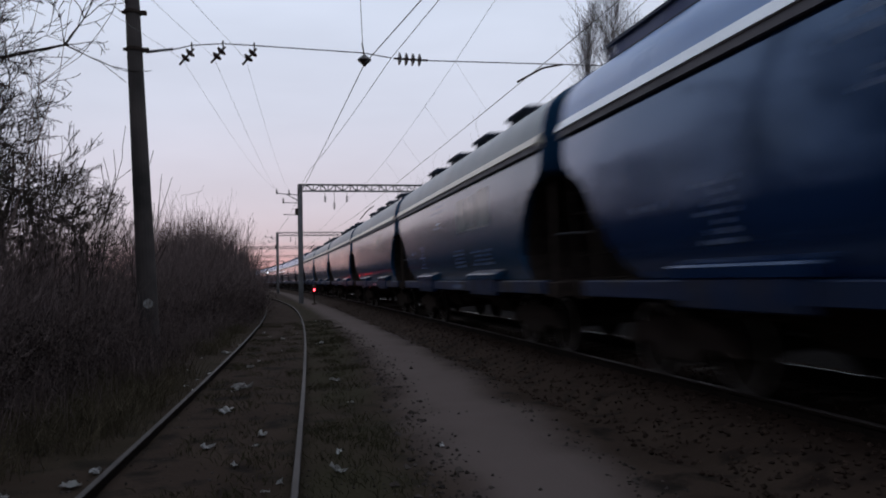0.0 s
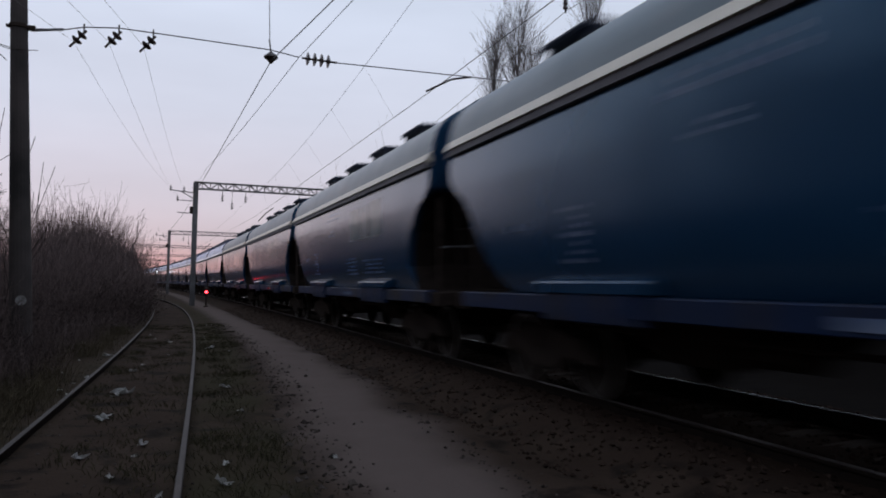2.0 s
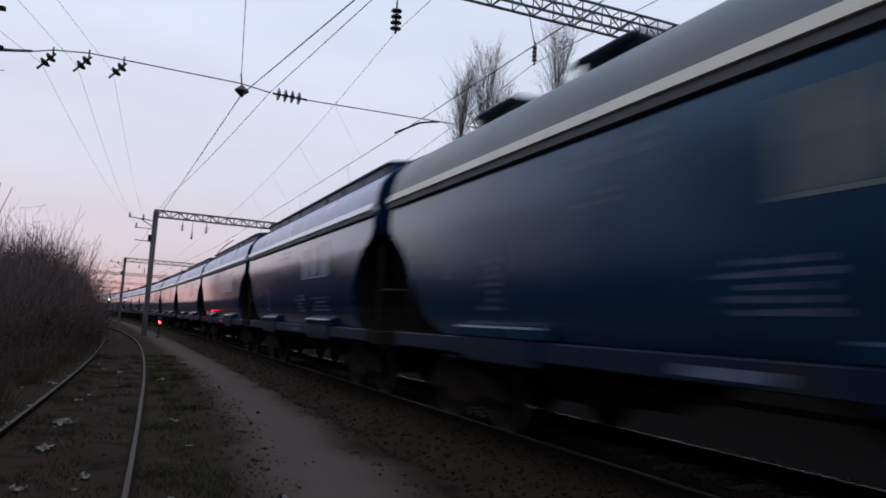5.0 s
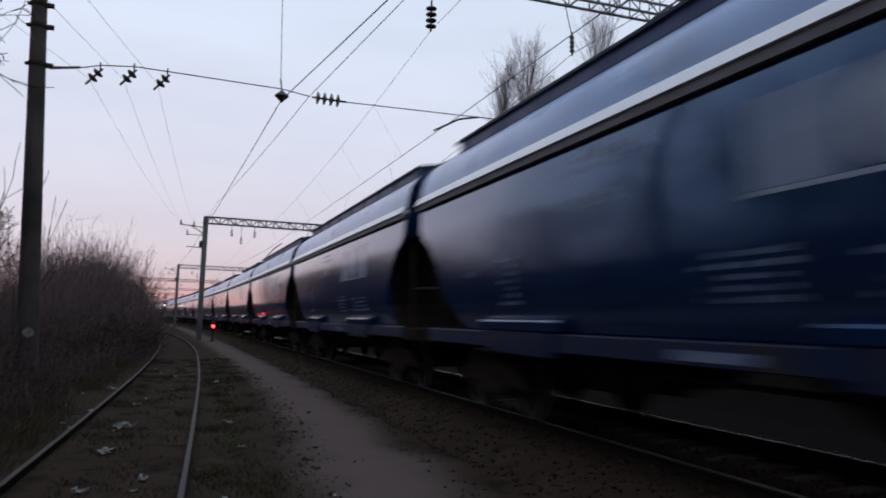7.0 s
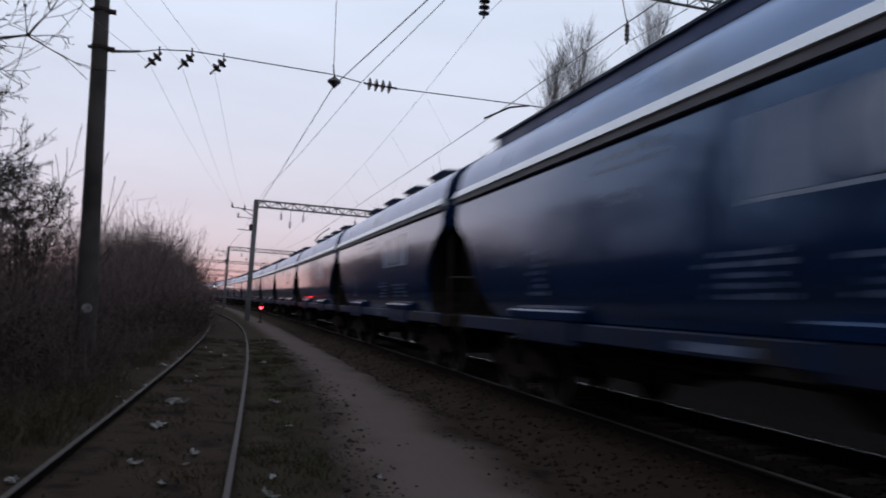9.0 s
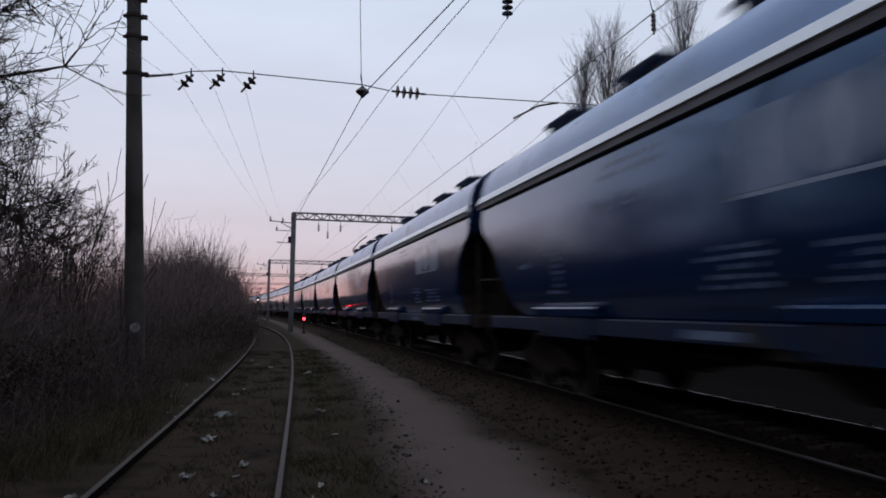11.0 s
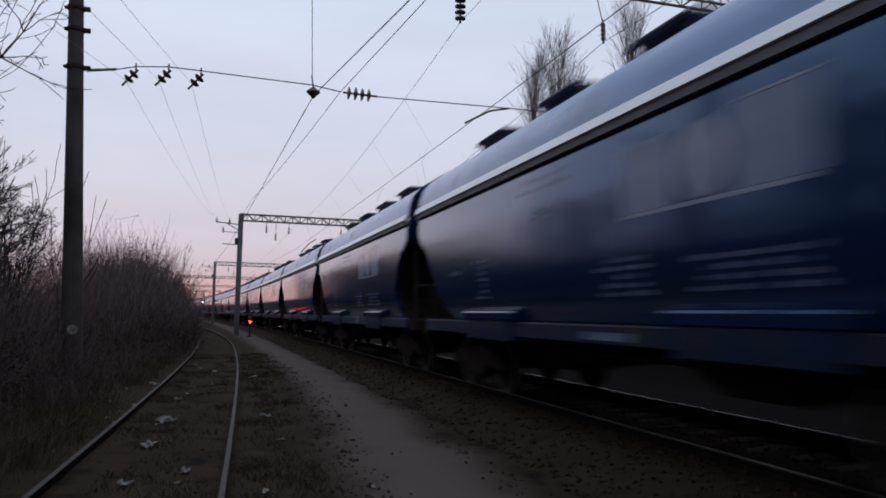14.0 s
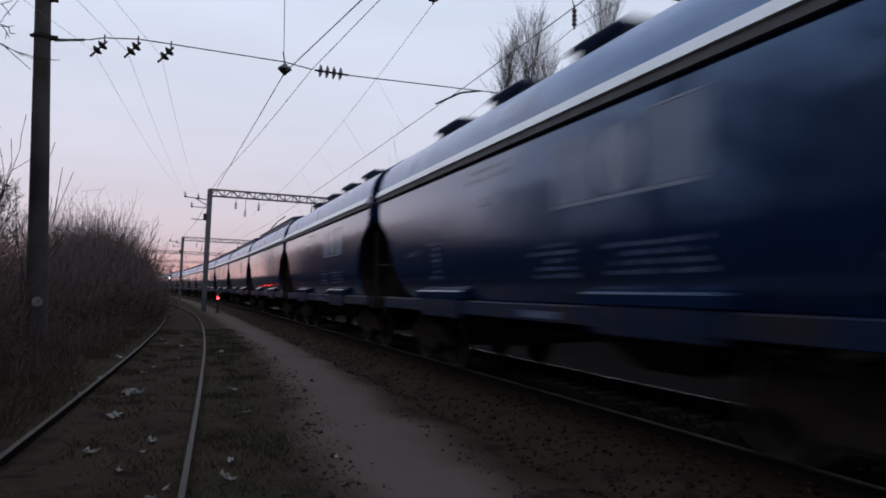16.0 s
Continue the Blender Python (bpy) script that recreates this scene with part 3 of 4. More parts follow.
    lathe(bm, [(0.10, -0.62), (0.19, -0.56), (0.20, 0.0), (0.19, 0.56), (0.10, 0.62)], (-0.62, 1.37, 0.80), (0, 1, 0), 12)
    part("air_tank", bm, BLACK, wagon)
    bm = bmesh.new()
    for x in (-0.98, 0.98):
        rod(bm, (x, -4.2, 0.86), (x, 4.2, 0.86), 0.03, sides=6)
    part("brake_rod", bm, BLACK, wagon)
    # bogies
    bm = bmesh.new()
    sweep(bm, [(-1.25, 0.36), (-1.02, 0.62), (-0.45, 0.72), (0.45, 0.72), (1.02, 0.62), (1.25, 0.36), (1.02, 0.34), (0.72, 0.42), (0.42, 0.24), (-0.42, 0.24), (-0.72, 0.42), (-1.02, 0.34)], [lambda u, w, x=x: (x, u, w) for x in (-0.07, 0.07)])
    bmesh.ops.recalc_face_normals(bm, faces=bm.faces[:])
    frame_mesh = mesh_of("side_frame", bm, BLACK)
    bm = bmesh.new()
    lathe(bm, [(0.09, 0.0), (0.09, 0.26)], (0, 0, 0.28), (0, 0, 1), 8)
    spring = mesh_of("spring", bm, WHEEL)
    bm = bmesh.new()
    box(bm, (-1.1, -0.22, 0.5), (1.1, 0.22, 0.92), 0.03)
    bolster = mesh_of("bolster", bm, BLACK)
    bm = bmesh.new()
    lathe(bm, [(0.12, -0.07), (0.22, -0.05), (0.40, -0.045), (0.475, -0.05), (0.470, 0.075), (0.43, 0.075), (0.40, 0.05), (0.14, 0.03), (0.12, 0.07)], (0, 0, 0), (1, 0, 0), 24)
    wheel = mesh_of("wheel", bm, WHEEL)
    wheel.materials.append(TREAD)
    for p in wheel.polygons:
        c = Vector((0, p.center.y, p.center.z)).length
        if p.center.x > 0.07 and 0.42 < c < 0.475:
            p.material_index = 1
    bm = bmesh.new()
    rod(bm, (-1.05, 0, 0), (1.05, 0, 0), 0.085, sides=10)
    axle = mesh_of("wheelset", bm, WHEEL)
    for y in (-4.85, 4.85):
        bogie = new("bogie", bolster)
        bogie.parent = wagon
        bogie.matrix_basis = pose(0, y, 0)
        for s in (-1, 1):
            same_part("side_frame", frame_mesh, bogie, pose(s * 1.03, 0, 0.08))
            for dy in (-0.17, 0.17):
                same_part("spring", spring, bogie, pose(s * 1.03, dy, 0))
        for dy in (-0.925, 0.925):
            w = same_part("wheelset", axle, wagon, pose(0, y + dy, 0.475))
            for turn in (0, 180):
                same_part("wheel", wheel, w, pose(0.79 if turn == 0 else -0.79, 0, 0, 0, 0, turn))
    # faded lettering and emblem: bars and plain shapes on the sides
    def side_u(w):
        for (ua, wa), (ub, wb) in zip(side, side[1:]):
            if wa <= w <= wb:
                return ua + (ub - ua) * (w - wa) / (wb - wa)
        return -1.47

    def bar(bm, y0, y1, w0, w1, proud=0.004):
        n = max(1, int((w1 - w0) / 0.25))
        for i in range(n):
            wa, wb = w0 + (w1 - w0) * i / n, w0 + (w1 - w0) * (i + 1) / n
            ua, ub = side_u(wa) - proud, side_u(wb) - proud
            bm.faces.new([bm.verts.new(p) for p in ((ua, y1, wa), (ua, y0, wa), (ub, y0, wb), (ub, y1, wb))])

    # a worn painted logo: two pale blocks, a brighter oval between them and a base line
    block_paint, oval_paint = (TEAL_PANEL, TEAL_DISC) if paint == TEAL else (PANEL, DISC_PAINT)
    for y0, y1, w0, w1 in ((-2.12, -1.25, 2.41, 3.10), (-3.90, -2.98, 2.41, 3.12)):
        bm = bmesh.new()
        bar(bm, y0, y1, w0, w1)
        part("logo_block", bm, block_paint, wagon, "worn pale painted block")
    bm = bmesh.new()
    bar(bm, -3.80, -1.25, 2.365, 2.405, 0.006)
    bar(bm, -3.90, -3.05, 3.125, 3.15, 0.006)
    part("logo_line", bm, oval_paint, wagon, "thin worn white line")
    bm = bmesh.new()
    n = 24
    ring = []
    for i in range(n):
        t = 2 * math.pi * i / n
        w = 2.76 + 0.35 * math.sin(t)
        ring.append(bm.verts.new((side_u(w) - 0.008, -2.55 - 0.36 * math.cos(t), w)))
    hub = bm.verts.new((side_u(2.76) - 0.008, -2.55, 2.76))
    for i in range(n):
        bm.faces.new((hub, ring[i], ring[(i + 1) % n]))
    bmesh.ops.recalc_face_normals(bm, faces=bm.faces[:])
    part("logo_oval", bm, oval_paint, wagon, "worn white painted oval")
    for y0, y1, w0, rows, step in ((-1.6, -0.6, 1.58, 5, 0.09), (-3.8, -2.3, 1.60, 4, 0.09), (2.9, 3.4, 1.62, 7, 0.095), (0.0, 1.5, 3.0, 2, 0.13), (0.6, 1.2, 2.62, 2, 0.09), (4.2, 4.75, 2.05, 1, 0.16)):
        bm = bmesh.new()
        for i in range(rows):
            cut = 0.15 * ((i * 7) % 3)
            y = y0 + cut * 0.4
            while y < y1 - cut:
                word = rng_marks.uniform(0.05, 0.20)
                bar(bm, y, min(y + word, y1 - cut + 0.02), w0 + i * step, w0 + i * step + step * rng_marks.uniform(0.4, 0.6))
                y += word + rng_marks.uniform(0.04, 0.16)
        tagged(part("lettering", bm, MARKING, wagon), kind="stuff")
    bm = bmesh.new()
    box(bm, (-1.508, -1.2, 1.10), (-1.50, -0.2, 1.19))
    part("sill_plate", bm, MARKING, wagon)
    return wagon


WAGONS = []
rng_marks = np.random.RandomState(3)


def build_train():
    kinds = {
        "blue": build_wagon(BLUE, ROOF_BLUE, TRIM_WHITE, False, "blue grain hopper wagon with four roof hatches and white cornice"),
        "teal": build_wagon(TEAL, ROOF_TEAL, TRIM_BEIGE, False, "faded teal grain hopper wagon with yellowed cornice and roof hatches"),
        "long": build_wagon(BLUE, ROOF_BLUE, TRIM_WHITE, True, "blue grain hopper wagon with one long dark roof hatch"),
    }
    used = set()
    for k in range(-1, 46):
        kind = "teal" if 1 <= k <= 5 else "long" if k <= 0 or 6 <= k <= 9 or k >= 18 else "blue"
        wagon = kinds[kind] if kind not in used else copy_thing(kinds[kind], Matrix())
        used.add(kind)
        WAGONS.append((wagon, FIRST + HALF - HALF + PITCH * k - HALF))


build_train()


# ---- overhead line ----
def line(name, points, r, mat, parent=None, sides=5):
    """One tube through the points."""
    bm = bmesh.new()
    pts = [Vector(q) for q in points]
    rings = []
    for i, q in enumerate(pts):
        way = (pts[min(i + 1, len(pts) - 1)] - pts[max(i - 1, 0)]).normalized()
        ref = Vector((0, 0, 1)) if abs(way.z) < 0.9 else Vector((0, 1, 0))
        u = way.cross(ref).normalized()
        v = way.cross(u)
        rings.append([bm.verts.new(q + u * r * math.cos(2 * math.pi * k / sides) + v * r * math.sin(2 * math.pi * k / sides)) for k in range(sides)])
    for ra, rb in zip(rings, rings[1:]):
        for k in range(sides):
            j = (k + 1) % sides
            bm.faces.new((ra[k], ra[j], rb[j], rb[k]))
    bm.faces.new(rings[0][::-1])
    bm.faces.new(rings[-1])
    return part(name, bm, mat, parent)


def sagging(a, b, sag, n=8):
    a, b = Vector(a), Vector(b)
    return [a.lerp(b, i / n) - Vector((0, 0, sag * 4 * (i / n) * (1 - i / n))) for i in range(n + 1)]


def insulator(bm, base, axis, discs, gap=0.14, r=0.12):
    axis = Vector(axis).normalized()
    base = Vector(base)
    rod(bm, base - axis * 0.08, base + axis * (gap * discs + 0.08), 0.022, sides=6)
    for i in range(discs):
        lathe(bm, [(0.035, 0.0), (r, 0.02), (r * 0.95, 0.045), (0.05, 0.075)], base + axis * gap * i, axis, 10)


def lattice(bm, x0, x1, y, z0, z1, depth, r):
    """A truss beam across the tracks: four chords with zigzag bracing."""
    n = max(4, int(round((x1 - x0) / (1.15 * (z1 - z0)))))
    for dy in (-depth / 2, depth / 2):
        for z in (z0, z1):
            rod(bm, (x0, y + dy, z), (x1, y + dy, z), r, sides=5)
        for i in range(n):
            a, b = x0 + (x1 - x0) * i / n, x0 + (x1 - x0) * (i + 1) / n
            zs = (z0, z1) if i % 2 == 0 else (z1, z0)
            rod(bm, (a, y + dy, zs[0]), (b, y + dy, zs[1]), r * 0.6, sides=4)
            rod(bm, (a, y + dy, z0), (a, y + dy, z1), r * 0.5, sides=4)
    for i in range(n + 1):
        a = x0 + (x1 - x0) * i / n
        for z in (z0, z1):
            rod(bm, (a, y - depth / 2, z), (a, y + depth / 2, z), r * 0.5, sides=4)


def build_near_support():
    y = 14.5
    support = tagged(new("catenary_portal"), "weathered concrete mast with a steel lattice beam over the tracks", "catenary mast", group="catenary portals")
    bm = bmesh.new()
    rod(bm, (-2.40, y, -0.6), (-2.846, y, 9.54), 0.19, 0.105, sides=18)
    mast = part("mast", bm, CONCRETE, support, smooth_faces=False)
    bm = bmesh.new()
    rod(bm, (14.4, y, -0.6), (14.4, y, 9.54), 0.19, 0.105, sides=12)
    part("mast", bm, CONCRETE, support)
    bm = bmesh.new()
    lattice(bm, -2.9, 14.6, y, 8.96, 9.44, 0.42, 0.035)
    part("lattice_beam", bm, GALV, support)
    for z, r in ((5.92, 0.15), (6.62, 0.145), (7.02, 0.14), (7.35, 0.135)):
        bm = bmesh.new()
        lathe(bm, [(r, -0.03), (r + 0.012, -0.03), (r + 0.012, 0.03), (r, 0.03)], (-2.41 - 0.0464 * z, y, z), (0, 0, 1), 14)
        box(bm, (-2.41 - 0.0464 * z + r - 0.02, y - 0.05, z - 0.035), (-2.41 - 0.0464 * z + r + 0.10, y + 0.03, z + 0.035))
        box(bm, (-2.41 - 0.0464 * z - r - 0.05, y - 0.04, z - 0.02), (-2.41 - 0.0464 * z - r + 0.02, y + 0.04, z + 0.02))
        part("clamp", bm, BLACK, mast)
    bm = bmesh.new()
    lathe(bm, [(0.0001, 0.0), (0.085, 0.0), (0.085, 0.012), (0.0001, 0.012)], (-2.44, y - 0.185, 1.19), (0, -1, 0), 20)
    part("marker_disc", bm, DISC, mast, "dirty white round marker disc")
    # the cross-span wire with its insulators
    knots = [(-2.55, y, 5.90), (-1.95, y, 5.97), (-1.67, y, 6.05), (-1.10, y, 6.11), (-0.52, y, 6.10), (1.58, y, 6.05), (2.15, y, 5.97)]
    line("span_wire", knots, 0.012, WIRE, support)
    line("span_wire", [(2.9, y, 5.95), (5.77, y, 5.99), (8.2, y, 6.02), (14.3, y, 6.1)], 0.012, WIRE, support)
    bm = bmesh.new()
    rod(bm, (-2.5, y, 5.88), (-2.0, y, 5.965), 0.024, sides=6)
    part("turnbuckle", bm, GALV, support)
    bm = bmesh.new()
    insulator(bm, (2.27, y, 5.965), (1, 0, -0.02), 4, 0.135, 0.13)
    part("strain_insulator", bm, CERAMIC, support)
    for x, z in ((-1.67, 6.05), (-1.10, 6.11), (-0.52, 6.10)):
        bm = bmesh.new()
        rod(bm, (x, y, z + 0.06), (x, y, z - 0.10), 0.016, sides=5)
        insulator(bm, (x - 0.01, y, z - 0.12), (-0.62, -0.05, -0.78), 2, 0.13, 0.10)
        part("hanging_insulator", bm, CERAMIC, support)
    bm = bmesh.new()
    rod(bm, (1.56, y, 6.25), (1.60, y, 6.0), 0.016, sides=5)
    lathe(bm, [(0.02, 0.0), (0.13, -0.09), (0.14, -0.12), (0.06, -0.19), (0.02, -0.24)], (1.60, y, 6.02), (0, 0, 1), 12)
    part("wire_clamp", bm, CERAMIC, support)
    line("drop_wire", [(1.475, y, 8.98), (1.57, y, 6.2)], 0.008, WIRE, support)
    bm = bmesh.new()
    insulator(bm, (4.63, y, 7.80), (0, 0, 1), 4, 0.13, 0.12)
    rod(bm, (4.63, y, 8.3), (4.63, y, 8.98), 0.014, sides=5)
    part("hanging_insulator", bm, CERAMIC, support)
    bm = bmesh.new()
    insulator(bm, (8.02, y, 7.78), (-0.02, 0, 1), 4, 0.10, 0.06)
    rod(bm, (8.0, y, 8.2), (7.8, y, 8.98), 0.012, sides=5)
    part("hanging_insulator", bm, CERAMIC, support)
    line("registration_arm", [(4.77, y, 5.58), (5.30, y, 5.88), (5.40, y, 5.91), (5.77, y, 5.99)], 0.022, BLACK, support)


def build_portal(y, left, right, top, label):
    portal = tagged(new("catenary_portal"), label, "catenary mast", group="catenary portals")
    for x in (left, right):
        bm = bmesh.new()
        box(bm, (x - 0.17, y - 0.17, -0.5), (x + 0.17, y + 0.17, top - 0.02), 0.02)
        part("mast", bm, GALV, portal)
    bm = bmesh.new()
    lattice(bm, left - 0.1, right + 0.1, y, top - 0.45, top, 0.4, 0.04)
    part("lattice_beam", bm, GALV, portal)
    for a, b, r in (((0, 0.75), (1.65, 0.62), 0.035), ((0, 1.2), (1.0, 0.66), 0.03), ((0, 1.3), (1.2, 1.28), 0.025), ((0, 2.15), (1.15, 2.12), 0.03)):
        bm = bmesh.new()
        rod(bm, (left - a[0], y, top - a[1]), (left - b[0], y, top - b[1]), r, sides=5)
        part("side_bracket", bm, GALV, portal)
    for x, z in ((left - 1.6, top - 0.62), (left - 0.75, top - 0.67), (left - 1.15, top - 1.28)):
        bm = bmesh.new()
        insulator(bm, (x, y, z), (0, 0, 1), 2, 0.13, 0.09)
        part("pin_insulator", bm, CERAMIC, portal)
    bm = bmesh.new()
    box(bm, (left - 0.35, y - 0.2, top - 2.15), (left - 0.14, y + 0.2, top - 1.7), 0.03)
    part("switch_box", bm, BLACK, portal)
    for x, drop in ((left + 1.75, 0.45), (left + 2.4, 0.95), (left + 3.3, 0.45), (left + 7.0, 0.5)):
        if x < right - 1:
            bm = bmesh.new()
            rod(bm, (x, y, top - 0.45), (x, y, top - 0.25 - drop), 0.015, sides=4)
            insulator(bm, (x, y, top - 0.75 - drop), (0, 0, 1), 3, 0.15, 0.11)
            part("hanging_insulator", bm, CERAMIC, portal)
    line("registration_arm", [(left + 4.2, y, top - 2.5), (left + 4.7, y, top - 1.9), (left + 5.2, y, top - 1.5)], 0.035, BLACK, portal)
    return portal


def build_overhead():
    build_near_support()
    build_portal(53.0, 1.17, 15.0, 8.35, "grey steel catenary portal with side brackets and insulators")
    build_portal(103.0, -0.80, 13.0, 8.20, "grey steel catenary portal farther down the line")
    build_portal(150.0, -7.5, 8.0, 8.45, "distant grey steel catenary portal")
    build_portal(250.0, -14.5, 0.0, 8.4, "distant grey steel catenary portal")
    build_portal(300.0, -21.5, -6.0, 8.4, "distant grey steel catenary portal")
    build_portal(200.0, -9.0, 4.0, 8.4, "distant grey steel catenary portal")
    ties = [-40.0, 14.5, 53.0, 103.0, 150.0, 200.0]

    def wire(name, label, places, r, sag):
        pts = []
        for a, b in zip(places, places[1:]):
            pts += sagging(a, b, sag, 10)[(1 if pts else 0):]
        return tagged(line(name, pts, r, WIRE), label, "wire", group="overhead wires")

    # main line: contact wire, messenger and droppers
    zig = [0.1, -0.05, 0.2, -0.2, 0.2, -0.2]
    wire("contact_wire", "taut dark contact wire over the main track", [(TRACK_X - 0.05 + bend(y) + k, y, 6.12 if y > 20 else 6.10) for y, k in zip(ties, zig)], 0.009, 0.02)
    mess = [(4.9, -40.0, 7.78), (4.64, 14.5, 7.75), (4.7, 53.0, 7.5), (TRACK_X + bend(103.0), 103.0, 7.4), (TRACK_X + bend(150.0), 150.0, 7.4)]
    m = wire("messenger_wire", "sagging messenger wire above the contact wire", mess, 0.0055, 0.55)
    for y in (4.0, 8.5, 19.5, 24.0, 29.0, 34.0, 39.0, 45.0):
        a, b = (mess[0], mess[1]) if y < 14.5 else (mess[1], mess[2])
        k = (y - a[1]) / (b[1] - a[1])
        top = Vector(a).lerp(Vector(b), k) - Vector((0, 0, 0.55 * 4 * k * (1 - k)))
        tagged(line("dropper", [top, (TRACK_X + bend(y) - 0.02, y, 6.11)], 0.0025, WIRE), "thin dropper wire between messenger and contact wire", "wire", group="overhead droppers")
    # second track beyond the train
    wire("messenger_wire", "messenger wire of the track beyond the train", [(9.3, -40.0, 7.8), (8.02, 14.5, 7.74), (9.6, 53.0, 7.5), (8.0, 103.0, 7.4)], 0.007, 0.5)
    wire("contact_wire", "contact wire of the track beyond the train", [(10.2, -40.0, 6.3), (9.6, 14.5, 6.3), (9.3, 53.0, 6.2), (7.2, 103.0, 6.2)], 0.010, 0.05)
    # wires over the siding
    wire("feeder_wire", "thick dark wire swinging across above the siding", [(5.6, -14.0, 5.95), (1.60, 14.5, 5.83), (0.30, 52.9, 5.95), (-2.5, 103.0, 6.0)], 0.010, 0.06)
    wire("feeder_wire", "thinner dark wire beside the siding wire", [(6.4, -30.0, 6.2), (2.12, 14.5, 5.95), (1.05, 30.0, 6.0), (0.9, 52.9, 7.9)], 0.007, 0.1)
    for (x, z), near, far in (((-1.83, 5.76), (-9.5, -12.0, 6.4), (-0.45, 53.0, 7.95)), ((-1.27, 5.83), (-7.0, -14.0, 6.4), (0.0, 53.0, 7.3)), ((-0.68, 5.82), (-6.4, -14.0, 6.4), (0.42, 53.0, 7.9))):
        wire("line_wire", "thin line wire hung from the cross-span", [near, (x, 14.45, z), far], 0.003, 0.35)


build_overhead()


# ---- signals ----
def build_signals():
    x, y = 1.99, 51.0
    g = ground_z(x, y)
    signal = tagged(new("dwarf_signal"), "low black signal with a glowing red lamp beside the track", "railway signal")
    bm = bmesh.new()
    rod(bm, (x, y, g - 0.1), (x, y, 0.73), 0.045, sides=8)
    box(bm, (x - 0.15, y - 0.15, g - 0.05), (x + 0.15, y + 0.15, g + 0.08), 0.02)
    part("post", bm, BLACK, signal)
    bm = bmesh.new()
    box(bm, (x - 0.16, y - 0.11, 0.71), (x + 0.16, y + 0.11, 1.29), 0.03)
    head = part("head", bm, BLACK, signal)
    bm = bmesh.new()
    lathe(bm, [(0.075, 0.0), (0.07, 0.03), (0.045, 0.045), (0.015, 0.055)], (x, y - 0.11, 0.925), (0, -1, 0), 14)
    part("lamp", bm, RED, head, "glowing red lens")
    bm = bmesh.new()
    lathe(bm, [(0.10, 0.0), (0.095, 0.02), (0.02, 0.05)], (x, y - 0.11, 1.16), (0, -1, 0), 14)
    part("lens", bm, CERAMIC, head, "unlit dark lens")
    x, y = -3.1, 149.0
    mast = tagged(new("mast_signal"), "distant signal mast with one small white lamp", "railway signal")
    bm = bmesh.new()
    rod(bm, (x, y, -0.3), (x, y, 3.9), 0.09, sides=8)
    part("post", bm, GALV, mast)
    bm = bmesh.new()
    box(bm, (x - 0.25, y - 0.2, 2.7), (x + 0.25, y + 0.1, 3.9), 0.05)
    part("head", bm, BLACK, mast)
    bm = bmesh.new()
    lathe(bm, [(0.19, 0.0), (0.17, 0.05), (0.03, 0.1)], (x, y - 0.2, 3.35), (0, -1, 0), 12)
    part("lamp", bm, WHITELAMP, mast, "small white lamp")


build_signals()


# ---- bare shrubs, trees and poplars ----
rng = np.random.RandomState(7)


def grow(segs, start, way, length, r, depth, spread, lift, kids, bendy=0.18, steps=4):
    """A bare branch that wanders, tapers and forks."""
    p, d = np.array(start, float), np.array(way, float)
    d /= np.linalg.norm(d)
    for i in range(steps):
        d = d + rng.normal(0, bendy, 3) + np.array([0, 0, lift])
        d /= np.linalg.norm(d)
        q = p + d * length / steps
        ra, rb = r * (1 - 0.8 * i / steps), r * (1 - 0.8 * (i + 1) / steps)
        segs.append((*p, *q, ra, rb))
        if depth > 0 and i > 0:
            for _ in range(kids):
                side = d + rng.normal(0, spread, 3)
                grow(segs, q, side, length * rng.uniform(0.35, 0.6), rb * 0.65, depth - 1, spread, lift, kids, bendy, 3)
        p = q


def leaf_mesh(name, n, span, zlo, zhi, size, mat, parent):
    """Dead leaves and fine litter caught in the twigs."""
    c = np.stack([rng.normal(0, span, n), rng.normal(0, span, n), rng.uniform(zlo, zhi, n) ** 1.0], 1)
    u, v = rng.normal(0, 1, (n, 3)), rng.normal(0, 1, (n, 3))
    u /= np.linalg.norm(u, axis=1, keepdims=True)
    v -= u * (u * v).sum(1, keepdims=True)
    v /= np.linalg.norm(v, axis=1, keepdims=True)
    s = size * rng.uniform(0.5, 1.3, (n, 1))
    verts = np.stack([c - u * s, c - v * s * 0.45, c + u * s, c + v * s * 0.45], 1).reshape(-1, 3)
    me = bpy.data.meshes.new(name)
    me.from_pydata(verts.tolist(), [], (np.arange(n)[:, None] * 4 + np.arange(4)).tolist())
    me.materials.append(mat)
    ob = tagged(new(name, me), kind="stuff")
    ob.parent = parent
    return ob


def shrub_kind(stems, height, lean_most, leaves, label):
    shrub = tagged(new("shrub"), label, "shrub", group="trackside thicket")
    segs = []
    for _ in range(stems):
        a = rng.uniform(0, 2 * math.pi)
        r0 = abs(rng.normal(0, 0.5))
        lean = rng.uniform(0.03, lean_most)
        grow(segs, (r0 * math.cos(a), r0 * math.sin(a), -0.1), (lean * math.cos(a), lean * math.sin(a), 1), height * rng.uniform(0.55, 1.08), rng.uniform(0.012, 0.022), 2, 0.40, 0.08, 1, 0.10, 5)
    segs = [(*g[:6], max(0.005, g[6]), max(0.0034, g[7])) for g in segs]
    prisms("twig_crown", segs, TWIG, shrub)
    leaf_mesh("leaf_tangle", leaves, 0.62, 0.0, height * 0.7, 0.045, DEADLEAF, shrub)
    return shrub


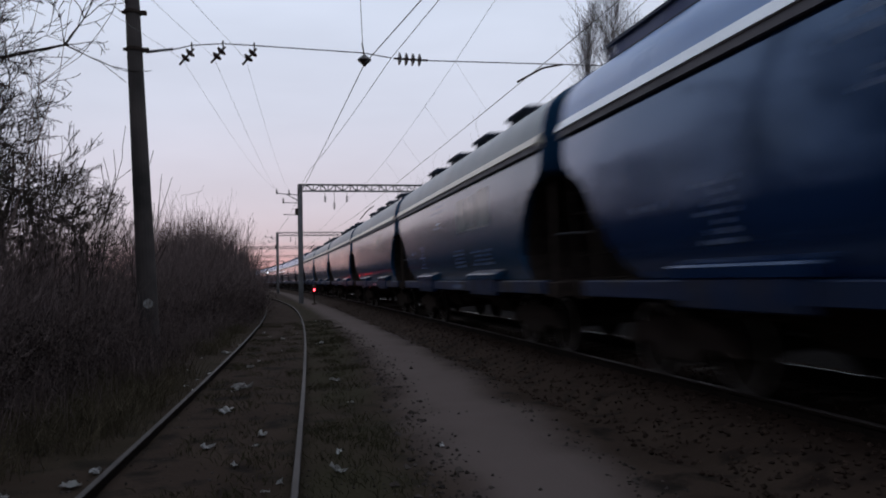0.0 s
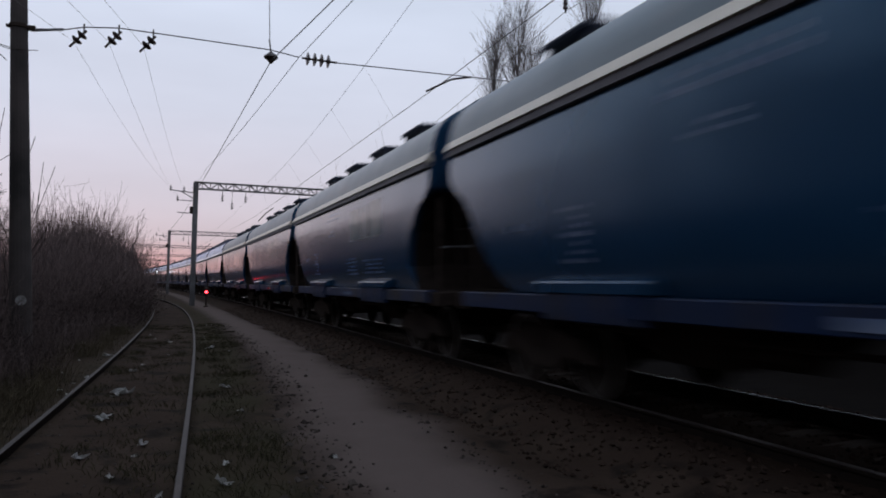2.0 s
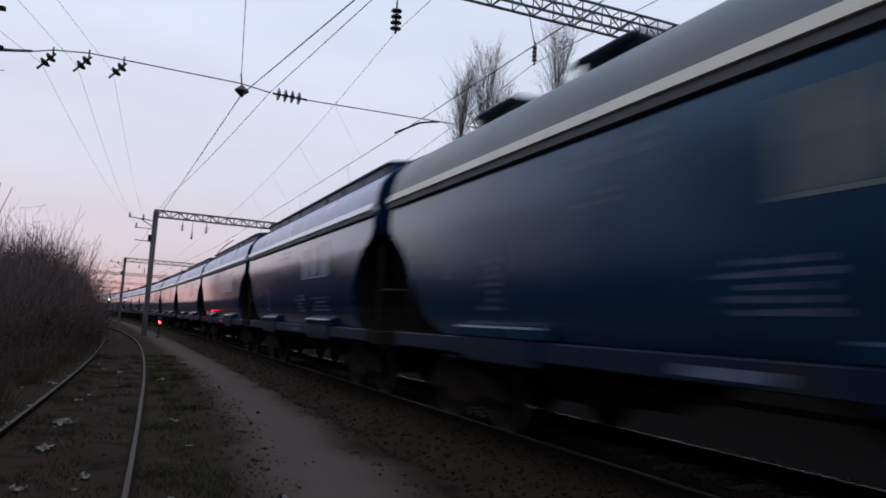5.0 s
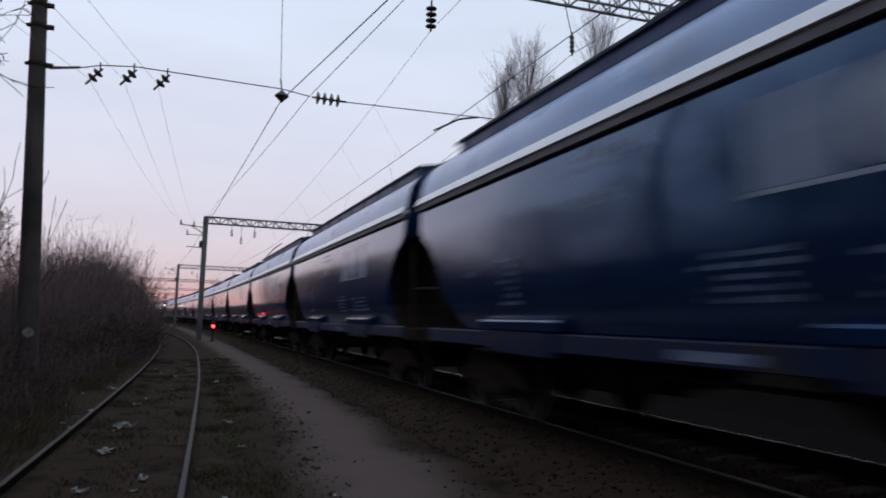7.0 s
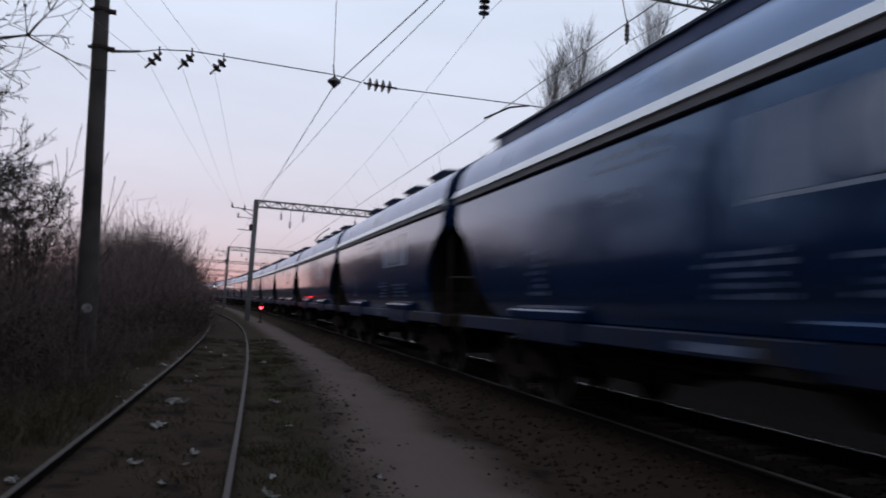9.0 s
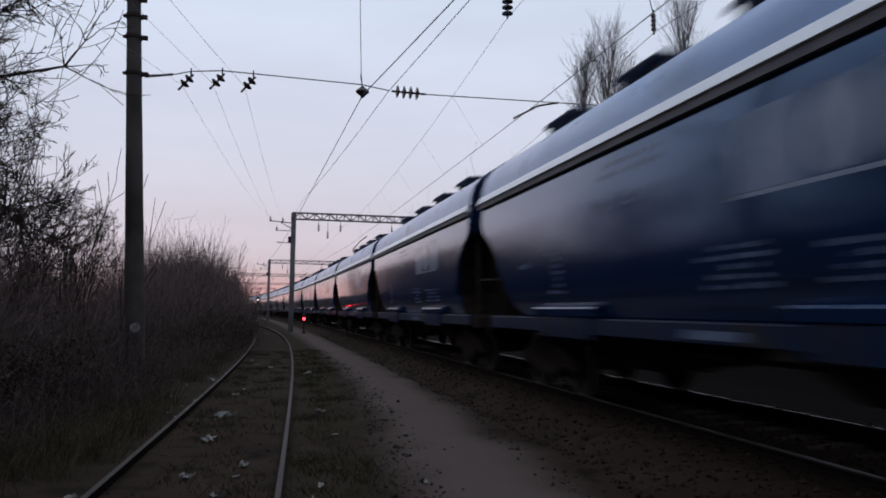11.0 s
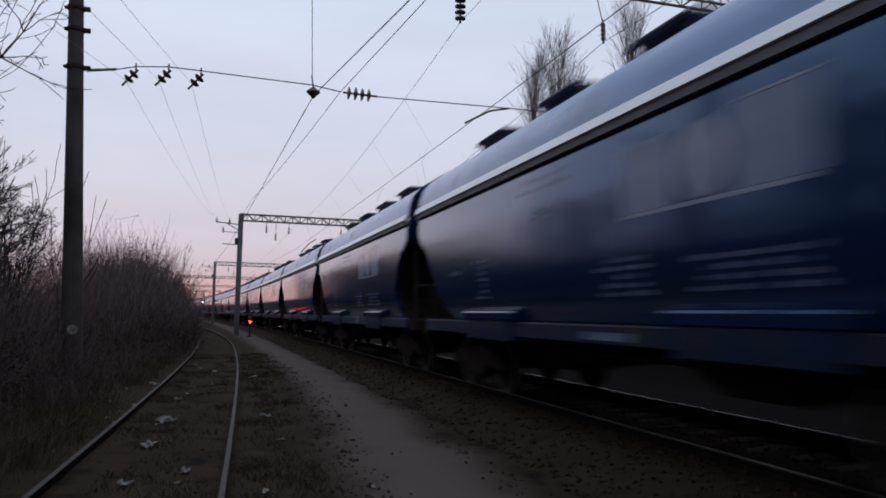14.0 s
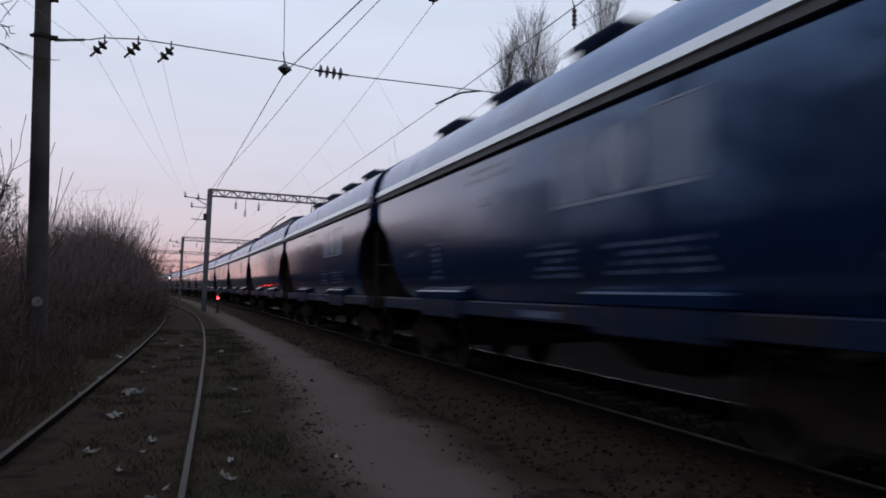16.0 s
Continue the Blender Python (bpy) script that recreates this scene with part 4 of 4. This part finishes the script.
def build_thicket():
    low = "bare brown shrub of thin tangled twigs beside the siding"
    tall = "tall bare shrub of upright thin shoots by the siding, with unseen copies past the train"
    kinds = [shrub_kind(26, 2.5, 0.55, 2000, low), shrub_kind(24, 3.5, 0.2, 900, tall), shrub_kind(28, 2.3, 0.5, 2000, low), shrub_kind(26, 3.1, 0.25, 1000, tall)]
    spots = []
    y = 9.5
    while y < 92:
        edge = siding_x(y) - (2.7 - 1.4 * smooth(14, 34, y))
        grown = (0.70 + 0.40 * smooth(22, 44, y)) * (1 + 0.22 * noise.noise((y * 0.22, 3.1, 0)))
        for row in range(4):
            x = edge - 0.5 - row * 1.35 + rng.uniform(-0.4, 0.4)
            kind = 2 * rng.randint(2) + (1 if row > 0 and rng.rand() < 0.45 else 0)
            size = grown * rng.uniform(0.85, 1.12) * (0.82 if row == 0 else 1.0)
            if y > 24:
                # the far thicket stands taller away from the rails
                crest = 1.4 + y * float(np.interp(-x / y, (0.042, 0.06, 0.079, 0.115, 0.155, 0.175, 0.3), (0.02, 0.062, 0.078, 0.105, 0.10, 0.065, 0.06)))
                size = max(size * 0.8, min(6.2, crest) / (3.9, 5.5, 3.7, 5.2)[kind] * rng.uniform(0.80, 1.0))
            elif -x / y > 0.5:
                size *= 2.0
            elif -x / y > 0.16:
                size *= 1.0 if kind % 2 == 0 else 0.74
            spots.append((kind, x, y + rng.uniform(-0.5, 0.5), size))
        y += 1.2 if y < 50 else 2.2
    for x, y, s in ((-2.5, 13.8, 0.42), (-2.05, 14.0, 0.36), (-2.95, 13.6, 0.46), (-2.6, 12.7, 0.34)):
        spots.append((0 if x > -2.5 else 2, x, y, s))
    y = 7.0
    while y < 14:
        spots.append((2 * rng.randint(2), siding_x(y) - rng.uniform(2.6, 3.6), y, rng.uniform(0.4, 0.62)))
        y += 0.55
    y = 92.0
    while y < 230:
        x = min(siding_x(min(y, 150.0)) + (bend(y) - bend(150.0) if y > 150 else 0.0), bend(y) - 1.5) - 3.5
        spots.append((2 * rng.randint(2), x + rng.uniform(-0.8, 0.8), y, rng.uniform(2.0, 2.5)))
        y += 4.0
    y = -14.0
    while y < 9:
        for row in range(2):
            spots.append((2 * rng.randint(2) + row, -5.6 - row * 2 + rng.uniform(-0.5, 0.5), y, rng.uniform(1.7, 2.1)))
        y += 1.6
    # unseen row past the train, added to keep the wagon gaps dark
    y = -14.0
    while y < 90:
        spots.append((1 + 2 * rng.randint(2), bend(y) + 14.6 + rng.uniform(-0.8, 0.8), y, rng.uniform(1.0, 1.4)))
        y += 4.0
    placed = set()
    for k, x, y, s in spots:
        m = pose(x, y, ground_z(x, y), 0, 0, rng.uniform(0, 360)) @ Matrix.Diagonal((min(s, 1.15), min(s, 1.15), s * rng.uniform(0.9, 1.1), 1))
        shrub = copy_thing(kinds[k], Matrix()) if k in placed else kinds[k]
        shrub.matrix_basis = m
        placed.add(k)


build_thicket()


def build_trees():
    def tree(x, y, height, lean, label, limbs=False):
        t = tagged(new("bare_tree"), label, "tree", group="bare trees by the siding")
        g = ground_z(x, y)
        segs = []
        top = Vector((x + lean, y, g + height))
        base = Vector((x, y, g - 0.2))
        p = base
        trunk = []
        for i in range(6):
            q = base.lerp(top, (i + 1) / 6) + Vector(rng.normal(0, 0.10, 3))
            trunk.append((*p, *q, 0.11 * (1 - i / 7), 0.11 * (1 - (i + 1) / 7)))
            if i > 0:
                for _ in range(3):
                    a = rng.uniform(0, 2 * math.pi)
                    grow(segs, q, (math.cos(a), math.sin(a), rng.uniform(0.1, 0.8)), height * rng.uniform(0.20, 0.34), 0.026, 3, 0.42, 0.03, 2, 0.14, 4)
            p = q
        if limbs:
            way = [(-6.9, 11.7, 4.3), (-5.4, 11.9, 4.72), (-4.04, 12.0, 4.98), (-3.22, 12.0, 5.20), (-2.95, 12.0, 5.62)]
            for i, (p, q) in enumerate(zip(way, way[1:])):
                trunk.append((*p, *q, 0.045 - 0.009 * i, 0.036 - 0.009 * i))
                for _ in range(3):
                    grow(segs, q, (rng.uniform(-0.3, 1.0), rng.normal(0, 0.4), rng.uniform(-0.2, 1.2)), rng.uniform(0.5, 0.95), 0.012, 2, 0.35, 0.02, 1, 0.14, 4)
            grow(segs, way[3], (1.0, 0.1, -0.45), 0.9, 0.014, 1, 0.3, -0.02, 1, 0.08, 5)
            grow(segs, (-6.9, 11.9, 5.0), (2.2, 1.2, 1.5), 2.4, 0.032, 3, 0.32, 0.02, 1, 0.12, 6)
        segs = [(*g[:6], max(0.0075, g[6]), max(0.005, g[7])) for g in segs]
        prisms("trunk", trunk, BARK, t, 8)
        prisms("crown", segs, BARK, t)

    tree(-5.0, 13.2, 3.9, -0.1, "thin leafless tree crowded with fine twigs by the siding")
    tree(-6.4, 13.6, 5.2, 0.2, "leafless tree with spreading twiggy branches by the siding")
    tree(-7.0, 11.6, 7.6, 0.2, "tall leafless tree with long branches by the siding", True)
    tree(-5.8, 17.5, 4.2, 0.1, "slender leafless sapling in the thicket")
    tree(-7.8, 22.0, 4.6, 0.0, "leafless tree standing among the shrubs")
    for x, y, h in ((-7.4, 14.6, 7.2), (-8.6, 17.4, 8.0), (-9.8, 20.6, 7.6), (-6.6, 9.2, 7.8), (-8.4, 11.4, 8.4), (-6.4, 6.2, 7.4), (-11.0, 25.0, 7.8), (-7.6, 3.0, 8.0), (-7.0, -0.5, 7.6)):
        tree(x, y, h, 0.1, "tall leafless tree thick with twigs in the thicket")
    for x, y, h in ((-6.6, 27.0, 3.7), (-7.6, 29.5, 4.2), (-8.2, 26.5, 4.2), (-9.2, 31.0, 4.6), (-7.9, 32.0, 4.2), (-10.4, 34.0, 4.9), (-8.9, 35.0, 4.6), (-10.0, 28.0, 4.5)):
        tree(x, y, h, 0.0, "leafless tree dense with fine twigs behind the shrubs")

    for x, y, h in ((-4.7, 15.0, 4.6), (-4.35, 16.4, 4.9), (-3.9, 15.6, 4.0), (-5.3, 17.6, 5.2), (-3.5, 18.0, 3.8)):
        t = tagged(new("sapling"), "slim bare sapling with upright forked shoots in the thicket", "tree", group="saplings in the thicket")
        segs = []
        for i in range(3):
            grow(segs, (x + 0.12 * i, y, ground_z(x, y) - 0.1), (rng.normal(0, 0.12) + 0.05, rng.normal(0, 0.1), 1), 0.66 * h * (1.0 - 0.14 * i), 0.026, 2, 0.26, 0.05, 1, 0.06, 7)
        prisms("shoot", [(*g[:6], max(0.008, g[6]), max(0.006, g[7])) for g in segs], BARK, t)

    def poplar(x, y, height, width, label):
        t = tagged(new("poplar"), label, "tree", group="poplars beyond the train")
        segs, trunk = [], []
        for i in range(10):
            a, b = i / 10, (i + 1) / 10
            trunk.append((x, y, height * a * 0.88 - 0.5, x, y, height * b * 0.88 - 0.5, 0.34 * (1 - a) + 0.02, 0.34 * (1 - b) + 0.02))
        for i in range(34):
            k = rng.uniform(0.60, 0.90)
            a = rng.uniform(0, 2 * math.pi)
            out = width * rng.uniform(0.4, 1.15) * (1.0 + 1.6 * (k - 0.6))
            long = min(height * 0.15, (height * 0.93 - height * k * 0.92) * rng.uniform(0.75, 1.05))
            grow(segs, (x, y, height * k * 0.92), (math.cos(a) * out, math.sin(a) * out, 1.0), long, 0.085 * (1.35 - k), 2, 0.28, 0.07, 2, 0.07, 5)
        segs = [(*g[:6], max(0.010, g[6]), max(0.006, g[7])) for g in segs]
        prisms("trunk", trunk, POPLAR, t, 8)
        prisms("crown", segs, POPLAR, t)

    poplar(31.0, 65.0, 30.6, 0.30, "tall bare poplar with upswept grey branches")
    poplar(28.6, 65.5, 27.6, 0.15, "slender bare poplar with upswept grey branches")
    poplar(38.8, 64.5, 35.0, 0.25, "tallest bare poplar with upswept grey branches")
    poplar(33.2, 66.5, 27.4, 0.27, "shorter bare poplar with upswept grey branches")


build_trees()


# ---- ground cover ----
def build_cover():
    def blades(name, label, spots, h, mat, lean=0.5):
        segs = []
        for x, y in spots:
            z = ground_z(x, y)
            k = h * rng.uniform(0.4, 1.2)
            dx, dy = rng.normal(0, lean * k, 2)
            mx, my = x + dx * 0.35, y + dy * 0.35
            segs.append((x, y, z - 0.01, mx, my, z + k * 0.6, 0.004, 0.003))
            segs.append((mx, my, z + k * 0.6, x + dx, y + dy, z + k * 0.95, 0.003, 0.0006))
        tagged(prisms(name, segs, mat), label, "grass", kind="stuff")

    spots = []
    for _ in range(150):
        y = rng.uniform(5.0, 26)
        c = siding_x(y) - rng.uniform(1.15, 3.4)
        spots += [(c + rng.normal(0, 0.13), y + rng.normal(0, 0.13)) for _ in range(46)]
    for cx, cy in ((-1.95, 8.8), (-2.3, 9.0), (-1.9, 10.6), (-2.6, 8.2)):
        spots += [(cx + rng.normal(0, 0.22), cy + rng.normal(0, 0.3)) for _ in range(260)]
    blades("dry_grass", "dry pale grass tufts along the siding", spots, 0.34, DRYGRASS)
    spots = []
    for _ in range(170):
        y = rng.uniform(7.5, 34)
        c = siding_x(y) - rng.uniform(1.7, 3.9) + 0.5 * smooth(18, 34, y)
        spots += [(c + rng.normal(0, 0.2), y + rng.normal(0, 0.2)) for _ in range(30)]
    blades("weeds", "dark dead weed stalks at the foot of the thicket", spots, 0.75, TWIG, 0.28)
    spots = []
    for _ in range(260):
        y = rng.uniform(4.2, 30)
        c = siding_x(y) + (rng.uniform(0.9, 1.75) if rng.rand() < 0.6 else rng.uniform(-0.65, 0.65))
        spots += [(c + rng.normal(0, 0.12), y + rng.normal(0, 0.14)) for _ in range(34)]
    blades("short_grass", "short dull green grass between and beside the rails", spots, 0.07, GREENGRASS, 0.8)

    # stones, joined
    def stones(name, label, places, mat):
        corner = np.array([(1, 0, 0), (-1, 0, 0), (0, 1, 0), (0, -1, 0), (0, 0, 1), (0, 0, -1)], float)
        tri = np.array([(0, 2, 4), (2, 1, 4), (1, 3, 4), (3, 0, 4), (2, 0, 5), (1, 2, 5), (3, 1, 5), (0, 3, 5)])
        p = np.array(places)
        n = len(p)
        k = corner[None] * rng.uniform(0.6, 1.25, (n, 6, 1)) + rng.normal(0, 0.18, (n, 6, 3))
        a = rng.uniform(0, 2 * math.pi, n)
        c, s = np.cos(a)[:, None], np.sin(a)[:, None]
        k = np.stack([k[..., 0] * c - k[..., 1] * s, k[..., 0] * s + k[..., 1] * c, k[..., 2] * 0.7], -1)
        verts = (k * p[:, 3][:, None, None] + p[:, None, :3]).reshape(-1, 3)
        faces = (np.arange(n)[:, None, None] * 6 + tri[None]).reshape(-1, 3)
        me = bpy.data.meshes.new(name)
        me.from_pydata(verts.tolist(), [], faces.tolist())
        me.materials.append(mat)
        tagged(new(name, me), label, "stones", kind="stuff")

    places = []
    oily = []
    for _ in range(15000):
        y = 1.5 + 45 * rng.rand() ** 1.7
        s = rng.uniform(3.2, 8.4)
        x = s + bend(y)
        r = rng.uniform(0.014, 0.038)
        (oily if s + rng.normal(0, 0.15) > 4.2 else places).append((x, y, ground_z(x, y) + r * 0.25, r))
    stones("ballast", "brown-grey crushed stone ballast on the shoulder of the main track", places, STONE)
    stones("track_bed", "oil-dark crushed stone between the main rails", oily, OILSTONE)
    places = []
    for _ in range(1800):
        y = 3.8 + 24 * rng.rand() ** 1.8
        x = path_mid(y) + (-abs(rng.normal(0.72, 0.22)) if rng.rand() < 0.75 else abs(rng.normal(0.75, 0.12)))
        r = rng.uniform(0.006, 0.026) if rng.rand() < 0.93 else rng.uniform(0.03, 0.05)
        places.append((x, y, ground_z(x, y) + r * 0.2, r))
    for _ in range(2200):
        y = 4 + 26 * rng.rand() ** 1.6
        x = siding_x(y) + rng.uniform(-2.2, 1.6)
        r = rng.uniform(0.006, 0.022)
        places.append((x, y, ground_z(x, y) + r * 0.2, r))
    stones("pebbles", "small loose stones along the edges of the footpath", places, PEBBLE)


build_cover()


# ---- litter between the rails ----
def build_litter():
    def scrap(x, y, size, label):
        g = ground_z(x, y)
        bm = bmesh.new()
        n = 5
        grid = {}
        a = rng.uniform(0, math.pi)
        for i in range(n):
            for j in range(n):
                u, v = (i / (n - 1) - 0.5) * size * 1.15, (j / (n - 1) - 0.5) * size * 0.6
                u, v = u + rng.normal(0, size * 0.08), v + rng.normal(0, size * 0.08)
                z = abs(rng.normal(0, size * 0.20)) + 0.012
                grid[i, j] = bm.verts.new((x + u * math.cos(a) - v * math.sin(a), y + u * math.sin(a) + v * math.cos(a), g + z))
        for i in range(n - 1):
            for j in range(n - 1):
                if (i, j) in ((0, 0), (n - 2, n - 2)) and rng.rand() < 0.6:
                    continue
                bm.faces.new((grid[i, j], grid[i + 1, j], grid[i + 1, j + 1], grid[i, j + 1]))
        top = bm.faces[:]
        bmesh.ops.solidify(bm, geom=top, thickness=0.004)
        tagged(part("paper_scrap", bm, PAPER), label, "litter", group="scattered litter")

    plain = "crumpled dirty white scrap of paper on the earth"
    for x, y, size in LITTER:
        scrap(x, y, size, "large torn white sheet lying between the siding rails" if size > 0.2 else plain)
    for _ in range(26):
        y = rng.uniform(6, 30)
        scrap(siding_x(y) + rng.uniform(-1.6, 1.7), y, rng.uniform(0.03, 0.075), plain)


LITTER = [(-0.67, 11.78, 0.24), (-0.78, 7.7, 0.13), (-0.26, 8.14, 0.14), (-0.77, 9.81, 0.22), (-1.36, 17.94, 0.2), (0.79, 12.29, 0.15), (-0.08, 21.6, 0.16), (-2.2, 21.3, 0.15),
          (-1.73, 6.54, 0.14), (-1.64, 6.96, 0.14), (-0.31, 7.65, 0.07), (0.86, 19.3, 0.2), (0.47, 7.01, 0.1), (-0.67, 14.77, 0.12), (-1.34, 13.94, 0.12), (-1.39, 11.94, 0.1), (0.83, 9.95, 0.08), (1.44, 6.96, 0.07), (-0.18, 5.98, 0.06), (0.42, 6.44, 0.12), (-0.07, 6.26, 0.08)
]
build_litter()



# ---- what moves: the train rolls past, its wheels turn ----
def rolled(t):
    """How far the train has come at t seconds: it loses a little way."""
    return SPEED * t - float(np.interp(t, (0, 3, 6, 12.5, 16), (0.0, 0.25, 0.32, 0.42, 0.46)))


def motions():
    for wagon, start in WAGONS:
        rows = []
        for i in range(17):
            y = start - rolled(i)
            slope = 260 / RADIUS if y > 260 else y / RADIUS
            rows.append((float(i), pose(TRACK_X + bend(y), y, TRACK_Z, 0, -CANT, math.degrees(slope))))
        walk(wagon, rows)
    turn = math.degrees(SPEED / 0.475) / FPS
    spin = {}
    for wagon, start in WAGONS:
        for ob in wagon.children:
            if ob.name.split(".")[0] != "wheelset":
                continue
            y = round(ob.matrix_basis.translation.y, 3)
            if y not in spin:
                walk(ob, [(f / FPS, pose(0, y, 0.475, turn * f % 360)) for f in range(481)])
                spin[y] = ob.animation_data
            else:
                ob.rotation_mode = "QUATERNION"
                ob.animation_data_create()
                ob.animation_data.action = spin[y].action
                ob.animation_data.action_slot = spin[y].action_slot


motions()
